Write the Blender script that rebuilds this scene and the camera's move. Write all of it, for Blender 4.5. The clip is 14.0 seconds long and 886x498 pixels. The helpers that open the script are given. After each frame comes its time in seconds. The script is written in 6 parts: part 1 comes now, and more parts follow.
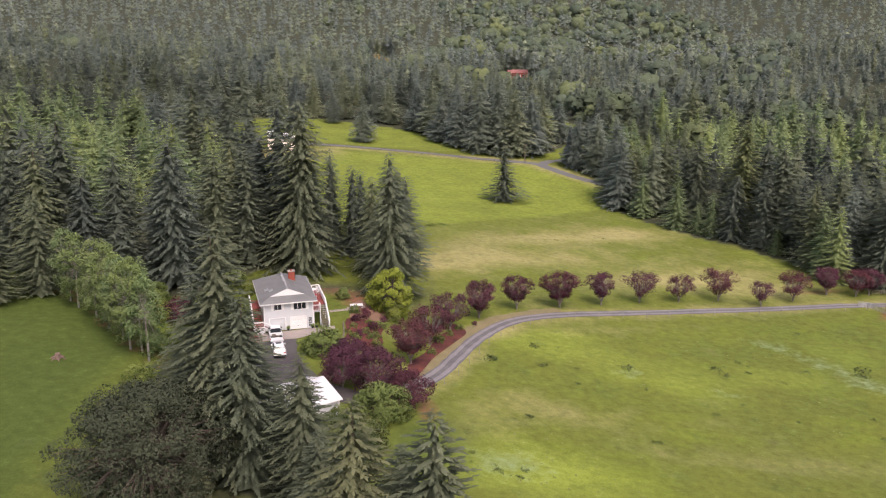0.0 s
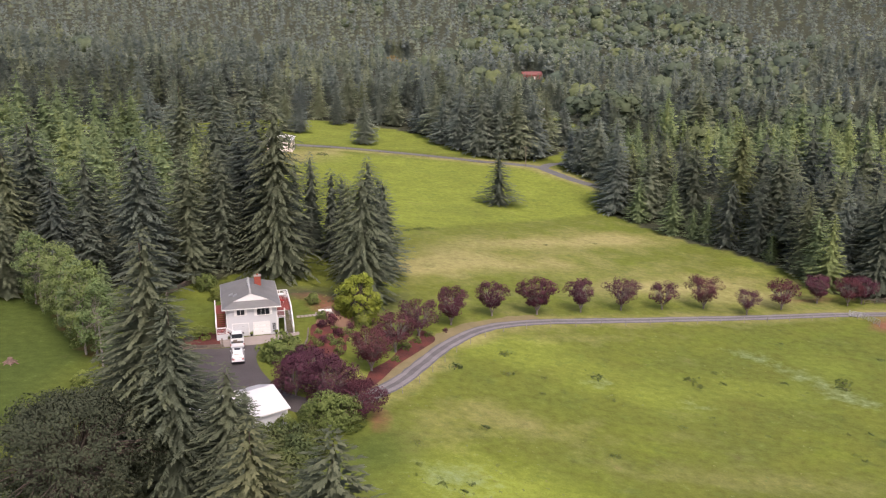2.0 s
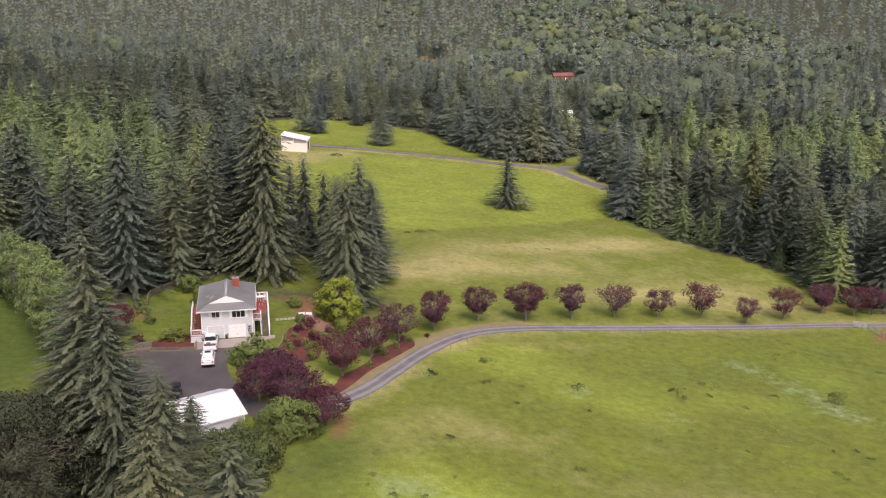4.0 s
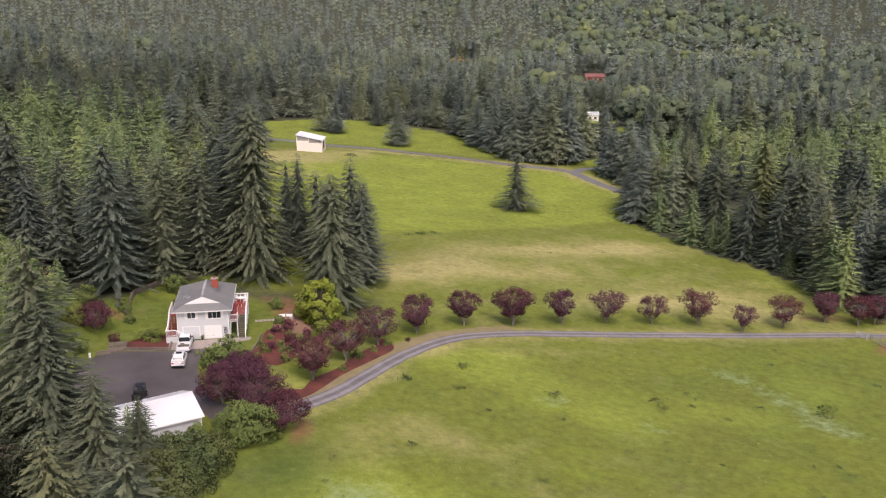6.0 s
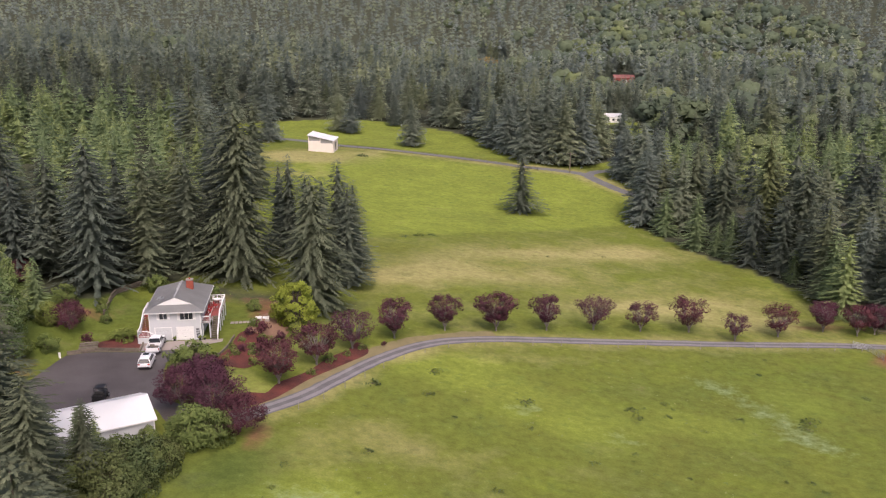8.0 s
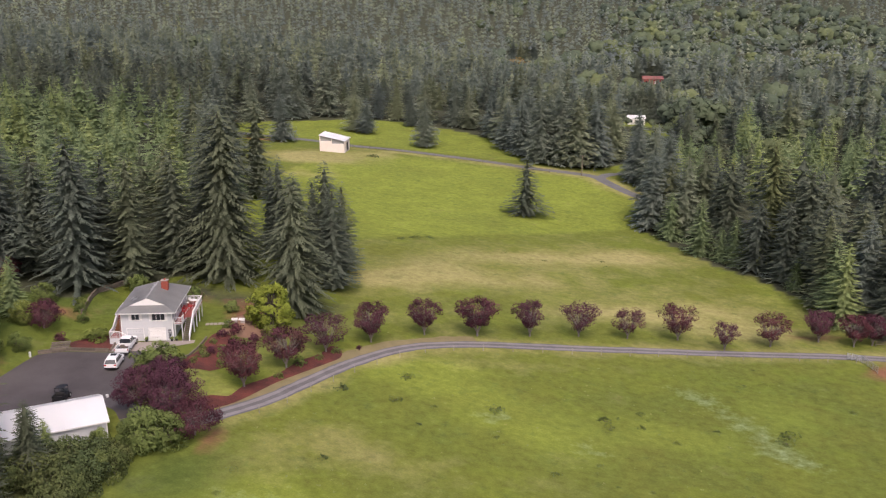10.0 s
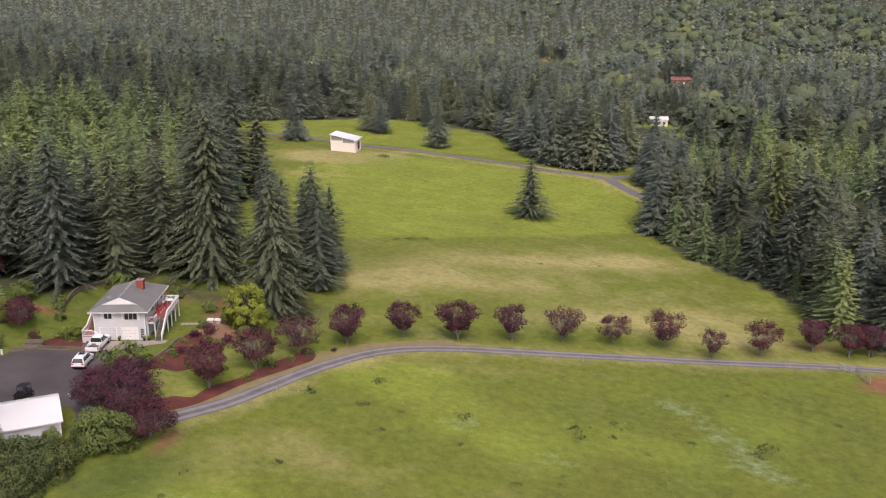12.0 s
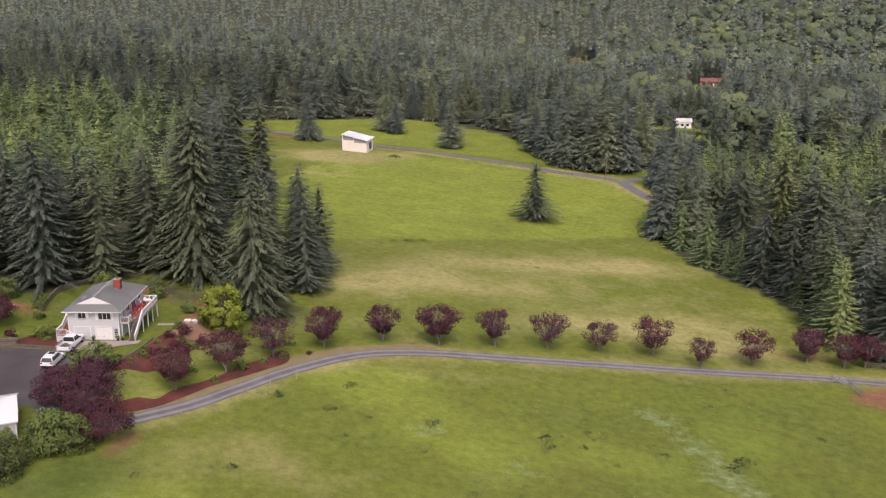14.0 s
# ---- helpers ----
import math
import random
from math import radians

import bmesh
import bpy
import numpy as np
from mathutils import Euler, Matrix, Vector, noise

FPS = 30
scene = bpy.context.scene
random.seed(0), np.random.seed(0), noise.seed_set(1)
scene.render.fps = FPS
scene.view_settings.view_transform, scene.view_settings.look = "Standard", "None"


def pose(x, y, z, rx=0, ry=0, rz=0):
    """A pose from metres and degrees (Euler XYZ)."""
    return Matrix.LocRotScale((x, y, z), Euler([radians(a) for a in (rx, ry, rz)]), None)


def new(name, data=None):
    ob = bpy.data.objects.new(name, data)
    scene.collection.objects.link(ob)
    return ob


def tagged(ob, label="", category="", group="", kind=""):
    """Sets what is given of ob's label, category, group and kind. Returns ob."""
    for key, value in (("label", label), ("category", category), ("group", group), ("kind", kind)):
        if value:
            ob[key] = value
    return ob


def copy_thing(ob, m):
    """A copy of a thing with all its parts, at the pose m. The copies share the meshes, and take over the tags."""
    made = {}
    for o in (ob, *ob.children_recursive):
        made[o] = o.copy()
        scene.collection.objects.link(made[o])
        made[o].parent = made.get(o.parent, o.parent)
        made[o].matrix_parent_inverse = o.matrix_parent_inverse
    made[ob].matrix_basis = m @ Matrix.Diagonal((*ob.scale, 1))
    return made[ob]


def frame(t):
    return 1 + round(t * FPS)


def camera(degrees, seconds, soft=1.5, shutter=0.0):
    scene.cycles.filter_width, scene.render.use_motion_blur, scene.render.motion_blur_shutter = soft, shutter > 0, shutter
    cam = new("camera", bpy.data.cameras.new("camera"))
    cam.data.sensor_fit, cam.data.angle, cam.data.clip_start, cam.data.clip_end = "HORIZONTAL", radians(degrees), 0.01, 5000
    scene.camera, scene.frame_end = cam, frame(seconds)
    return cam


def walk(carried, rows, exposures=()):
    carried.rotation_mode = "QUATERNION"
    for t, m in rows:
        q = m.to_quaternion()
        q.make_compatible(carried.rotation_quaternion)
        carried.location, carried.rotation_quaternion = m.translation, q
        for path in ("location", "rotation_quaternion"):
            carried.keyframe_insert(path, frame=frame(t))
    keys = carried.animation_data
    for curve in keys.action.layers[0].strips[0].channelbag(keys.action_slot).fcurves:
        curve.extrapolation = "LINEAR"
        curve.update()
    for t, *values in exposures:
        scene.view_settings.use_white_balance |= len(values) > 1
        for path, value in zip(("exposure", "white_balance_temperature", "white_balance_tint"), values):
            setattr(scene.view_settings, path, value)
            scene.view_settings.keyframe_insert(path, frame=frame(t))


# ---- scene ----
cam = camera(49.6, 14.0, soft=1.2)
METRES, EYE, TILT, LEAN, TURN = 70.0, 65.0, -16.0, 0.0, 0.0
ROWS = [
    (0.0, 0.0, 0.0, 0.0, -0.0, 0.0, -0.0),
    (0.5, 0.0303, 0.0097, 0.0022, 0.38, 0.02, -0.1),
    (1.0, 0.0628, 0.0191, 0.0048, 0.76, 0.04, -0.21),
    (1.5, 0.0968, 0.0294, 0.0081, 1.14, 0.05, -0.31),
    (2.0, 0.1314, 0.0408, 0.0106, 1.52, 0.07, -0.42),
    (2.5, 0.1662, 0.0518, 0.0132, 2.07, 0.08, -0.55),
    (3.0, 0.201, 0.0632, 0.0156, 2.71, 0.09, -0.73),
    (5.5, 0.3724, 0.1174, 0.0285, 5.91, 0.02, -1.63),
    (6.0, 0.4067, 0.1287, 0.0311, 6.52, 0.02, -1.81),
    (6.5, 0.4409, 0.1406, 0.0342, 7.11, 0.0, -1.97),
    (7.0, 0.4758, 0.152, 0.0378, 7.7, -0.02, -2.14),
    (7.5, 0.5099, 0.1645, 0.041, 8.29, -0.03, -2.3),
    (8.0, 0.5438, 0.1767, 0.0447, 8.87, -0.06, -2.47),
    (10.5, 0.7111, 0.2424, 0.0646, 11.76, -0.22, -3.34),
    (11.0, 0.7435, 0.2562, 0.0683, 12.32, -0.27, -3.51),
    (11.5, 0.7753, 0.2711, 0.0722, 12.88, -0.32, -3.69),
    (12.0, 0.8066, 0.2863, 0.0765, 13.45, -0.35, -3.87),
    (12.5, 0.8383, 0.3012, 0.0806, 14.02, -0.4, -4.03),
    (13.0, 0.8695, 0.3161, 0.0845, 14.58, -0.45, -4.21),
    (13.5, 0.8994, 0.3328, 0.0887, 15.15, -0.46, -4.37),
    (14.0, 0.9289, 0.351, 0.0943, 15.73, -0.53, -4.54),
]
walk(cam, [(t, pose(0, 0, EYE, TILT, LEAN, TURN) @ pose(METRES * x, METRES * y, METRES * z, 90 + pitch, roll, yaw)) for t, x, y, z, yaw, pitch, roll in ROWS],
     exposures=[(0.0, 0.52, 6450, 21), (7.0, 0.43, 6450, 21), (14.0, 0.3, 6450, 21)])

# ---- light: bright overcast, soft sun high behind the flight line ----
SUN_EL, SUN_AZ = 55.0, 158.0
world = bpy.data.worlds.new("overcast_sky")
scene.world = world
world.use_nodes = True
wn = world.node_tree.nodes
wl = world.node_tree.links
sky = wn.new("ShaderNodeTexSky")
sky.sky_type = "NISHITA"
sky.sun_disc = False
sky.sun_elevation = radians(SUN_EL)
sky.sun_rotation = radians(SUN_AZ)
sky.air_density = 1.0
sky.dust_density = 6.0
sky.ozone_density = 0.3
wl.new(sky.outputs["Color"], wn["Background"].inputs["Color"])
wn["Background"].inputs["Strength"].default_value = 0.15
sun = new("sun", bpy.data.lights.new("sun", "SUN"))
sun.data.energy = 1.15
sun.data.angle = radians(25)
sun.data.color = (1.0, 0.96, 0.9)
sun.rotation_euler = Euler((radians(90 - SUN_EL), 0, radians(180 - SUN_AZ)), "XYZ")

# ---- lie of the land ----
HILLOCKS = [(-60, 120), (-30, 150), (-30, 110), (5, 120), (20, 160), (60, 130), (60, 190), (0, 210), (20, 280), (65, 250), (0, 350), (90, 200)]
RISE = [6.28, -5.87, -2.78, 1.6, -0.63, 2.47, 0.33, -1.18, -3.59, 1.07, 2.43, -2.11, -2.08, 0.81, -1.24]
PAD = 11.1


def ease(a, b, v):
    u = np.clip((np.asarray(v, float) - a) / (b - a), 0, 1)
    return u * u * (3 - 2 * u)


def ground_z(x, y):
    """Height of the land; x and y may be arrays."""
    x, y = np.asarray(x, float), np.asarray(y, float)
    cx, cy = np.clip(x, -160, 140), np.clip(y, 50, 400)
    v = RISE[0] + RISE[1] * cx / 100 + RISE[2] * (cy - 200) / 100
    for (a, b), w in zip(HILLOCKS, RISE[3:]):
        v = v + w * np.exp(-((cx - a) ** 2 + (cy - b) ** 2) / 6050)
    far = -8 + 0.075 * np.maximum(0, y - 850) + 0.03 * np.maximum(0, -x - 100) + 0.12 * np.maximum(0, x - 200)
    far = far + 17 * (1 - ease(-190, 20, x)) * (1 - ease(600, 760, y))
    v = v + (far - v) * ease(415, 530, y)
    k = ease(-43, -38.5, x) * (1 - ease(-15, -8, x)) * ease(100, 107, y) * (1 - ease(156, 162, y))
    return v + (PAD - v) * k


def gz(x, y):
    return float(ground_z(x, y))


# ---- materials ----
def nodes_of(name):
    m = bpy.data.materials.new(name)
    m.use_nodes = True
    t = m.node_tree
    return m, t.nodes, t.links, t.nodes["Principled BSDF"]


def ramp(n, stops):
    r = n.new("ShaderNodeValToRGB")
    els = r.color_ramp.elements
    while len(els) < len(stops):
        els.new(0.5)
    for e, (p, c) in zip(els, stops):
        e.position = p
        e.color = (*c, 1)
    return r


def surface(name, colour, dark=None, rough=0.7, scale=3.0, fine=25.0, bump=0.2, metal=0.0, spec=0.4, spread=0.25, vary=0.0, space="Object"):
    """Two scales of noise between two colours, with relief."""
    m, n, l, b = nodes_of(name)
    dark = dark or tuple(c * 0.72 for c in colour)
    tc = n.new("ShaderNodeTexCoord")
    big, small = n.new("ShaderNodeTexNoise"), n.new("ShaderNodeTexNoise")
    big.inputs["Scale"].default_value, small.inputs["Scale"].default_value = scale, fine
    big.inputs["Detail"].default_value, small.inputs["Detail"].default_value = 4, 3
    l.new(tc.outputs[space], big.inputs["Vector"])
    l.new(tc.outputs[space], small.inputs["Vector"])
    mixf = n.new("ShaderNodeMath")
    mixf.operation = "MULTIPLY_ADD"
    l.new(small.outputs["Fac"], mixf.inputs[0])
    mixf.inputs[1].default_value = 0.45
    half = n.new("ShaderNodeMath")
    half.operation = "MULTIPLY"
    half.inputs[1].default_value = 0.55
    l.new(big.outputs["Fac"], half.inputs[0])
    l.new(half.outputs[0], mixf.inputs[2])
    src = mixf.outputs[0]
    if vary:
        oi = n.new("ShaderNodeObjectInfo")
        va = n.new("ShaderNodeMath")
        va.operation = "MULTIPLY_ADD"
        va.inputs[1].default_value = vary
        l.new(oi.outputs["Random"], va.inputs[0])
        l.new(src, va.inputs[2])
        sb = n.new("ShaderNodeMath")
        sb.operation = "SUBTRACT"
        sb.inputs[1].default_value = vary / 2
        l.new(va.outputs[0], sb.inputs[0])
        src = sb.outputs[0]
    r = ramp(n, [(0.5 - spread, dark), (0.5 + spread, colour)])
    l.new(src, r.inputs["Fac"])
    l.new(r.outputs["Color"], b.inputs["Base Color"])
    b.inputs["Roughness"].default_value = rough
    b.inputs["Metallic"].default_value = metal
    b.inputs["Specular IOR Level"].default_value = spec
    if bump:
        bp = n.new("ShaderNodeBump")
        bp.inputs["Strength"].default_value = bump
        bp.inputs["Distance"].default_value = 0.05
        l.new(small.outputs["Fac"], bp.inputs["Height"])
        l.new(bp.outputs["Normal"], b.inputs["Normal"])
    return m


def foliage(name, base, tip, pale, through_light=0.0, spread=0.5, cool=(0.93, 0.97, 1.03), warm=(1.12, 1.06, 0.9)):
    """Leaf colour: base inside, tip at new shoots and on lit tops (light put into the colour), pale by the tree's own
    tint.
    """
    m, n, l, b = nodes_of(name)
    at, ti, oi = n.new("ShaderNodeAttribute"), n.new("ShaderNodeAttribute"), n.new("ShaderNodeObjectInfo")
    at.attribute_name, ti.attribute_name = "tip", "tint"
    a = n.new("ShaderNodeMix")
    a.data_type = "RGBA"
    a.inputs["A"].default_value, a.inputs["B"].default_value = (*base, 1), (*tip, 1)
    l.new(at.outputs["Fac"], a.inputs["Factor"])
    s = n.new("ShaderNodeMath")
    l.new(ti.outputs["Fac"], s.inputs[0])
    l.new(oi.outputs["Random"], s.inputs[1])
    fr = n.new("ShaderNodeMath")
    fr.operation = "FRACT"
    l.new(s.outputs[0], fr.inputs[0])
    sc = n.new("ShaderNodeMath")
    sc.operation = "MULTIPLY"
    sc.inputs[1].default_value = spread
    l.new(fr.outputs[0], sc.inputs[0])
    c = n.new("ShaderNodeMix")
    c.data_type = "RGBA"
    c.inputs["B"].default_value = (*pale, 1)
    l.new(a.outputs["Result"], c.inputs["A"])
    l.new(sc.outputs[0], c.inputs["Factor"])
    hue, cast, dyed = n.new("ShaderNodeMath"), n.new("ShaderNodeMix"), n.new("ShaderNodeVectorMath")
    hue.operation, dyed.operation, cast.data_type = "POWER", "MULTIPLY", "RGBA"
    own, odd = n.new("ShaderNodeMath"), n.new("ShaderNodeMath")
    own.operation, odd.operation = "MULTIPLY", "FRACT"
    own.inputs[1].default_value, hue.inputs[1].default_value = 7.31, 2.2
    l.new(s.outputs[0], own.inputs[0])
    l.new(own.outputs[0], odd.inputs[0])
    l.new(odd.outputs[0], hue.inputs[0])
    cast.inputs["A"].default_value, cast.inputs["B"].default_value = (*cool, 1), (*warm, 1)
    l.new(hue.outputs[0], cast.inputs["Factor"])
    l.new(c.outputs["Result"], dyed.inputs[0])
    l.new(cast.outputs["Result"], dyed.inputs[1])
    tc, no = n.new("ShaderNodeNewGeometry"), n.new("ShaderNodeTexNoise")
    no.inputs["Scale"].default_value = 0.35
    no.inputs["Detail"].default_value = 5
    l.new(tc.outputs["Position"], no.inputs["Vector"])
    mr = n.new("ShaderNodeMapRange")
    mr.inputs["From Min"].default_value, mr.inputs["From Max"].default_value = 0.3, 0.7
    mr.inputs["To Min"].default_value, mr.inputs["To Max"].default_value = 0.82, 1.18
    l.new(no.outputs["Fac"], mr.inputs["Value"])
    isl = n.new("ShaderNodeMapRange")
    isl.inputs["To Min"].default_value, isl.inputs["To Max"].default_value = 0.9, 1.1
    l.new(tc.outputs["Random Per Island"], isl.inputs["Value"])
    mu = n.new("ShaderNodeMath")
    mu.operation = "MULTIPLY"
    l.new(mr.outputs["Result"], mu.inputs[0])
    l.new(isl.outputs["Result"], mu.inputs[1])
    vm = n.new("ShaderNodeVectorMath")
    vm.operation = "SCALE"
    l.new(dyed.outputs["Vector"], vm.inputs[0])
    l.new(mu.outputs[0], vm.inputs["Scale"])
    l.new(vm.outputs["Vector"], b.inputs["Base Color"])
    b.inputs["Roughness"].default_value = 0.8
    b.inputs["Specular IOR Level"].default_value = 0.05
    if through_light:
        tr, mx = n.new("ShaderNodeBsdfTranslucent"), n.new("ShaderNodeMixShader")
        l.new(vm.outputs["Vector"], tr.inputs["Color"])
        mx.inputs["Fac"].default_value = through_light
        l.new(b.outputs["BSDF"], mx.inputs[1])
        l.new(tr.outputs["BSDF"], mx.inputs[2])
        l.new(mx.outputs["Shader"], n["Material Output"].inputs["Surface"])
    return m


TONES = dict(cool=(0.82, 0.88, 0.95), warm=(1.2, 1.22, 0.92))
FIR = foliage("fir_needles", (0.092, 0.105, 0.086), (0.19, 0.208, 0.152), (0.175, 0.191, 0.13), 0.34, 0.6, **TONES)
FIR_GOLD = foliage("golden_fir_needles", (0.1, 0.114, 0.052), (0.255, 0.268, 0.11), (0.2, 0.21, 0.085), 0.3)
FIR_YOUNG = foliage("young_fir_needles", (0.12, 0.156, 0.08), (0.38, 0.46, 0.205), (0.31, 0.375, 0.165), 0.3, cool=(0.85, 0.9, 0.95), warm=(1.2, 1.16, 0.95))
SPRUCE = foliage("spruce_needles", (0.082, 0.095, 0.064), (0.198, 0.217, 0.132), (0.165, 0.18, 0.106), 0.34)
# distance haze put into the colour: needles paler and greyer, most on the hillside
HAZED_FIR = foliage("hazed_hillside_needles", (0.2, 0.222, 0.198), (0.285, 0.312, 0.262), (0.29, 0.318, 0.25), 0.34, 0.6, **TONES)
HAZED_VALLEY_FIR = foliage("hazed_valley_needles", (0.145, 0.164, 0.142), (0.275, 0.3, 0.235), (0.255, 0.28, 0.205), 0.34, 0.7, **TONES)
BROAD = foliage("broadleaf_leaves", (0.082, 0.104, 0.072), (0.15, 0.178, 0.12), (0.175, 0.202, 0.11), 0.3, 0.7, cool=(0.8, 0.86, 0.94), warm=(1.22, 1.22, 0.92))
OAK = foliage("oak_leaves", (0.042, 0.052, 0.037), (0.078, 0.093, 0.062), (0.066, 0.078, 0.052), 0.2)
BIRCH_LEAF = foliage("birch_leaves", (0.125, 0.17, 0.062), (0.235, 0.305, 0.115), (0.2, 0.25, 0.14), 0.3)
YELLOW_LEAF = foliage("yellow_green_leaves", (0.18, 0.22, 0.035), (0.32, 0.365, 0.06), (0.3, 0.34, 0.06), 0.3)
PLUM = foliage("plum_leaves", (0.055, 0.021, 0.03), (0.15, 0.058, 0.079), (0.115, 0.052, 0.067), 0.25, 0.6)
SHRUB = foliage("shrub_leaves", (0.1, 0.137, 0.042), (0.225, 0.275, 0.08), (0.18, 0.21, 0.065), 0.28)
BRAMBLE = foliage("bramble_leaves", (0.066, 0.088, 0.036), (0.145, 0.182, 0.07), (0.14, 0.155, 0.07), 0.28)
WEED = foliage("weed_leaves", (0.105, 0.14, 0.045), (0.15, 0.185, 0.065), (0.14, 0.17, 0.07), 0.25)
BARK = surface("bark", (0.13, 0.10, 0.08), (0.05, 0.04, 0.032), 0.9, 4, 30, 0.6)
OLD_WOOD = surface("old_wood", (0.24, 0.16, 0.13), (0.1, 0.07, 0.06), 0.9, 3, 18, 0.4)
PLUM_BARK = surface("plum_bark", (0.3, 0.26, 0.24), (0.12, 0.1, 0.095), 0.9, 4, 24, 0.4)
PALE_BARK = surface("pale_bark", (0.42, 0.39, 0.34), (0.16, 0.14, 0.12), 0.85, 3, 18, 0.4)
TRACK = surface("worn_gravel", (0.25, 0.235, 0.235), (0.15, 0.14, 0.14), 0.92, 0.5, 14, 0.5)
GRAVEL = surface("gravel", (0.16, 0.15, 0.15), (0.085, 0.08, 0.08), 0.92, 0.5, 14, 0.6)
VERGE = surface("dry_verge", (0.25, 0.2, 0.1), (0.14, 0.125, 0.055), 0.95, 0.6, 9, 0.6)
ASPHALT = surface("asphalt", (0.095, 0.083, 0.082), (0.045, 0.038, 0.038), 0.7, 0.13, 28, 0.12, spread=0.1)
CONCRETE = surface("concrete", (0.34, 0.29, 0.26), (0.22, 0.19, 0.17), 0.85, 0.7, 15, 0.2)
MULCH = surface("bark_mulch", (0.145, 0.038, 0.027), (0.045, 0.016, 0.013), 0.95, 0.45, 6, 0.9, spread=0.16)
EARTH = surface("bare_earth", (0.27, 0.155, 0.10), (0.15, 0.09, 0.06), 0.95, 0.6, 7, 0.6)
ROAD = surface("worn_asphalt", (0.17, 0.165, 0.165), (0.10, 0.10, 0.10), 0.9, 0.3, 10, 0.3)
SIDING = surface("grey_siding", (0.56, 0.57, 0.58), (0.47, 0.48, 0.49), 0.6, 0.8, 9, 0.05)
WHITE = surface("white_paint", (0.8, 0.79, 0.77), (0.68, 0.67, 0.65), 0.5, 1.2, 12, 0.05)
ROOF = surface("grey_shingles", (0.34, 0.34, 0.33), (0.25, 0.25, 0.245), 0.9, 0.6, 12, 0.4, vary=0.3)
ROOF_METAL = surface("white_metal_roof", (0.95, 0.95, 0.95), (0.91, 0.91, 0.92), 0.45, 0.4, 8, 0.03)
BRICK = surface("red_brick", (0.36, 0.09, 0.055), (0.22, 0.055, 0.04), 0.9, 2, 14, 0.4)
RED_DECK = surface("red_deck_boards", (0.30, 0.075, 0.06), (0.20, 0.05, 0.04), 0.7, 1.5, 16, 0.15)
RED_PLASTIC = surface("red_cushion", (0.45, 0.03, 0.03), (0.32, 0.02, 0.02), 0.5, 4, 30, 0.05)
TIMBER = surface("weathered_timber", (0.20, 0.165, 0.13), (0.09, 0.075, 0.06), 0.9, 2.5, 24, 0.4, vary=0.4)
GALV = surface("galvanised_steel", (0.55, 0.56, 0.57), (0.4, 0.41, 0.42), 0.45, 5, 30, 0.05, 0.8)
CAR_WHITE = surface("white_car_paint", (0.78, 0.78, 0.78), (0.72, 0.72, 0.72), 0.25, 1, 8, 0.0, spec=0.6)
CAR_BLACK = surface("black_plastic", (0.02, 0.02, 0.021), (0.012, 0.012, 0.013), 0.45, 3, 30, 0.05)
RUBBER = surface("tyre_rubber", (0.022, 0.022, 0.022), (0.014, 0.014, 0.014), 0.85, 8, 60, 0.2)
RIM = surface("alloy_rim", (0.5, 0.5, 0.52), (0.4, 0.4, 0.42), 0.3, 8, 40, 0.0, 0.9)
RED_LIGHT = surface("red_lamp_glass", (0.4, 0.02, 0.02), (0.3, 0.015, 0.015), 0.2, 8, 40, 0.0)
FADED_RED = surface("faded_red_roof", (0.5, 0.24, 0.22), (0.36, 0.14, 0.13), 0.7, 0.5, 6, 0.1)
BARN_RED = surface("red_barn_paint", (0.32, 0.085, 0.075), (0.24, 0.065, 0.055), 0.7, 0.6, 6, 0.1)
INSIDE = surface("dark_interior", (0.035, 0.033, 0.032), (0.02, 0.02, 0.02), 0.9, 2, 12, 0.0)
CREAM = surface("cream_metal_siding", (0.8, 0.72, 0.66), (0.7, 0.62, 0.56), 0.6, 0.6, 10, 0.1)
ORANGE = foliage("orange_shrub_leaves", (0.26, 0.16, 0.045), (0.38, 0.24, 0.07), (0.36, 0.26, 0.08))

GLASS, gn, gl, gb = nodes_of("window_glass")
gb.inputs["Base Color"].default_value = (0.03, 0.035, 0.04, 1)
gb.inputs["Roughness"].default_value = 0.06
gb.inputs["Specular IOR Level"].default_value = 0.7


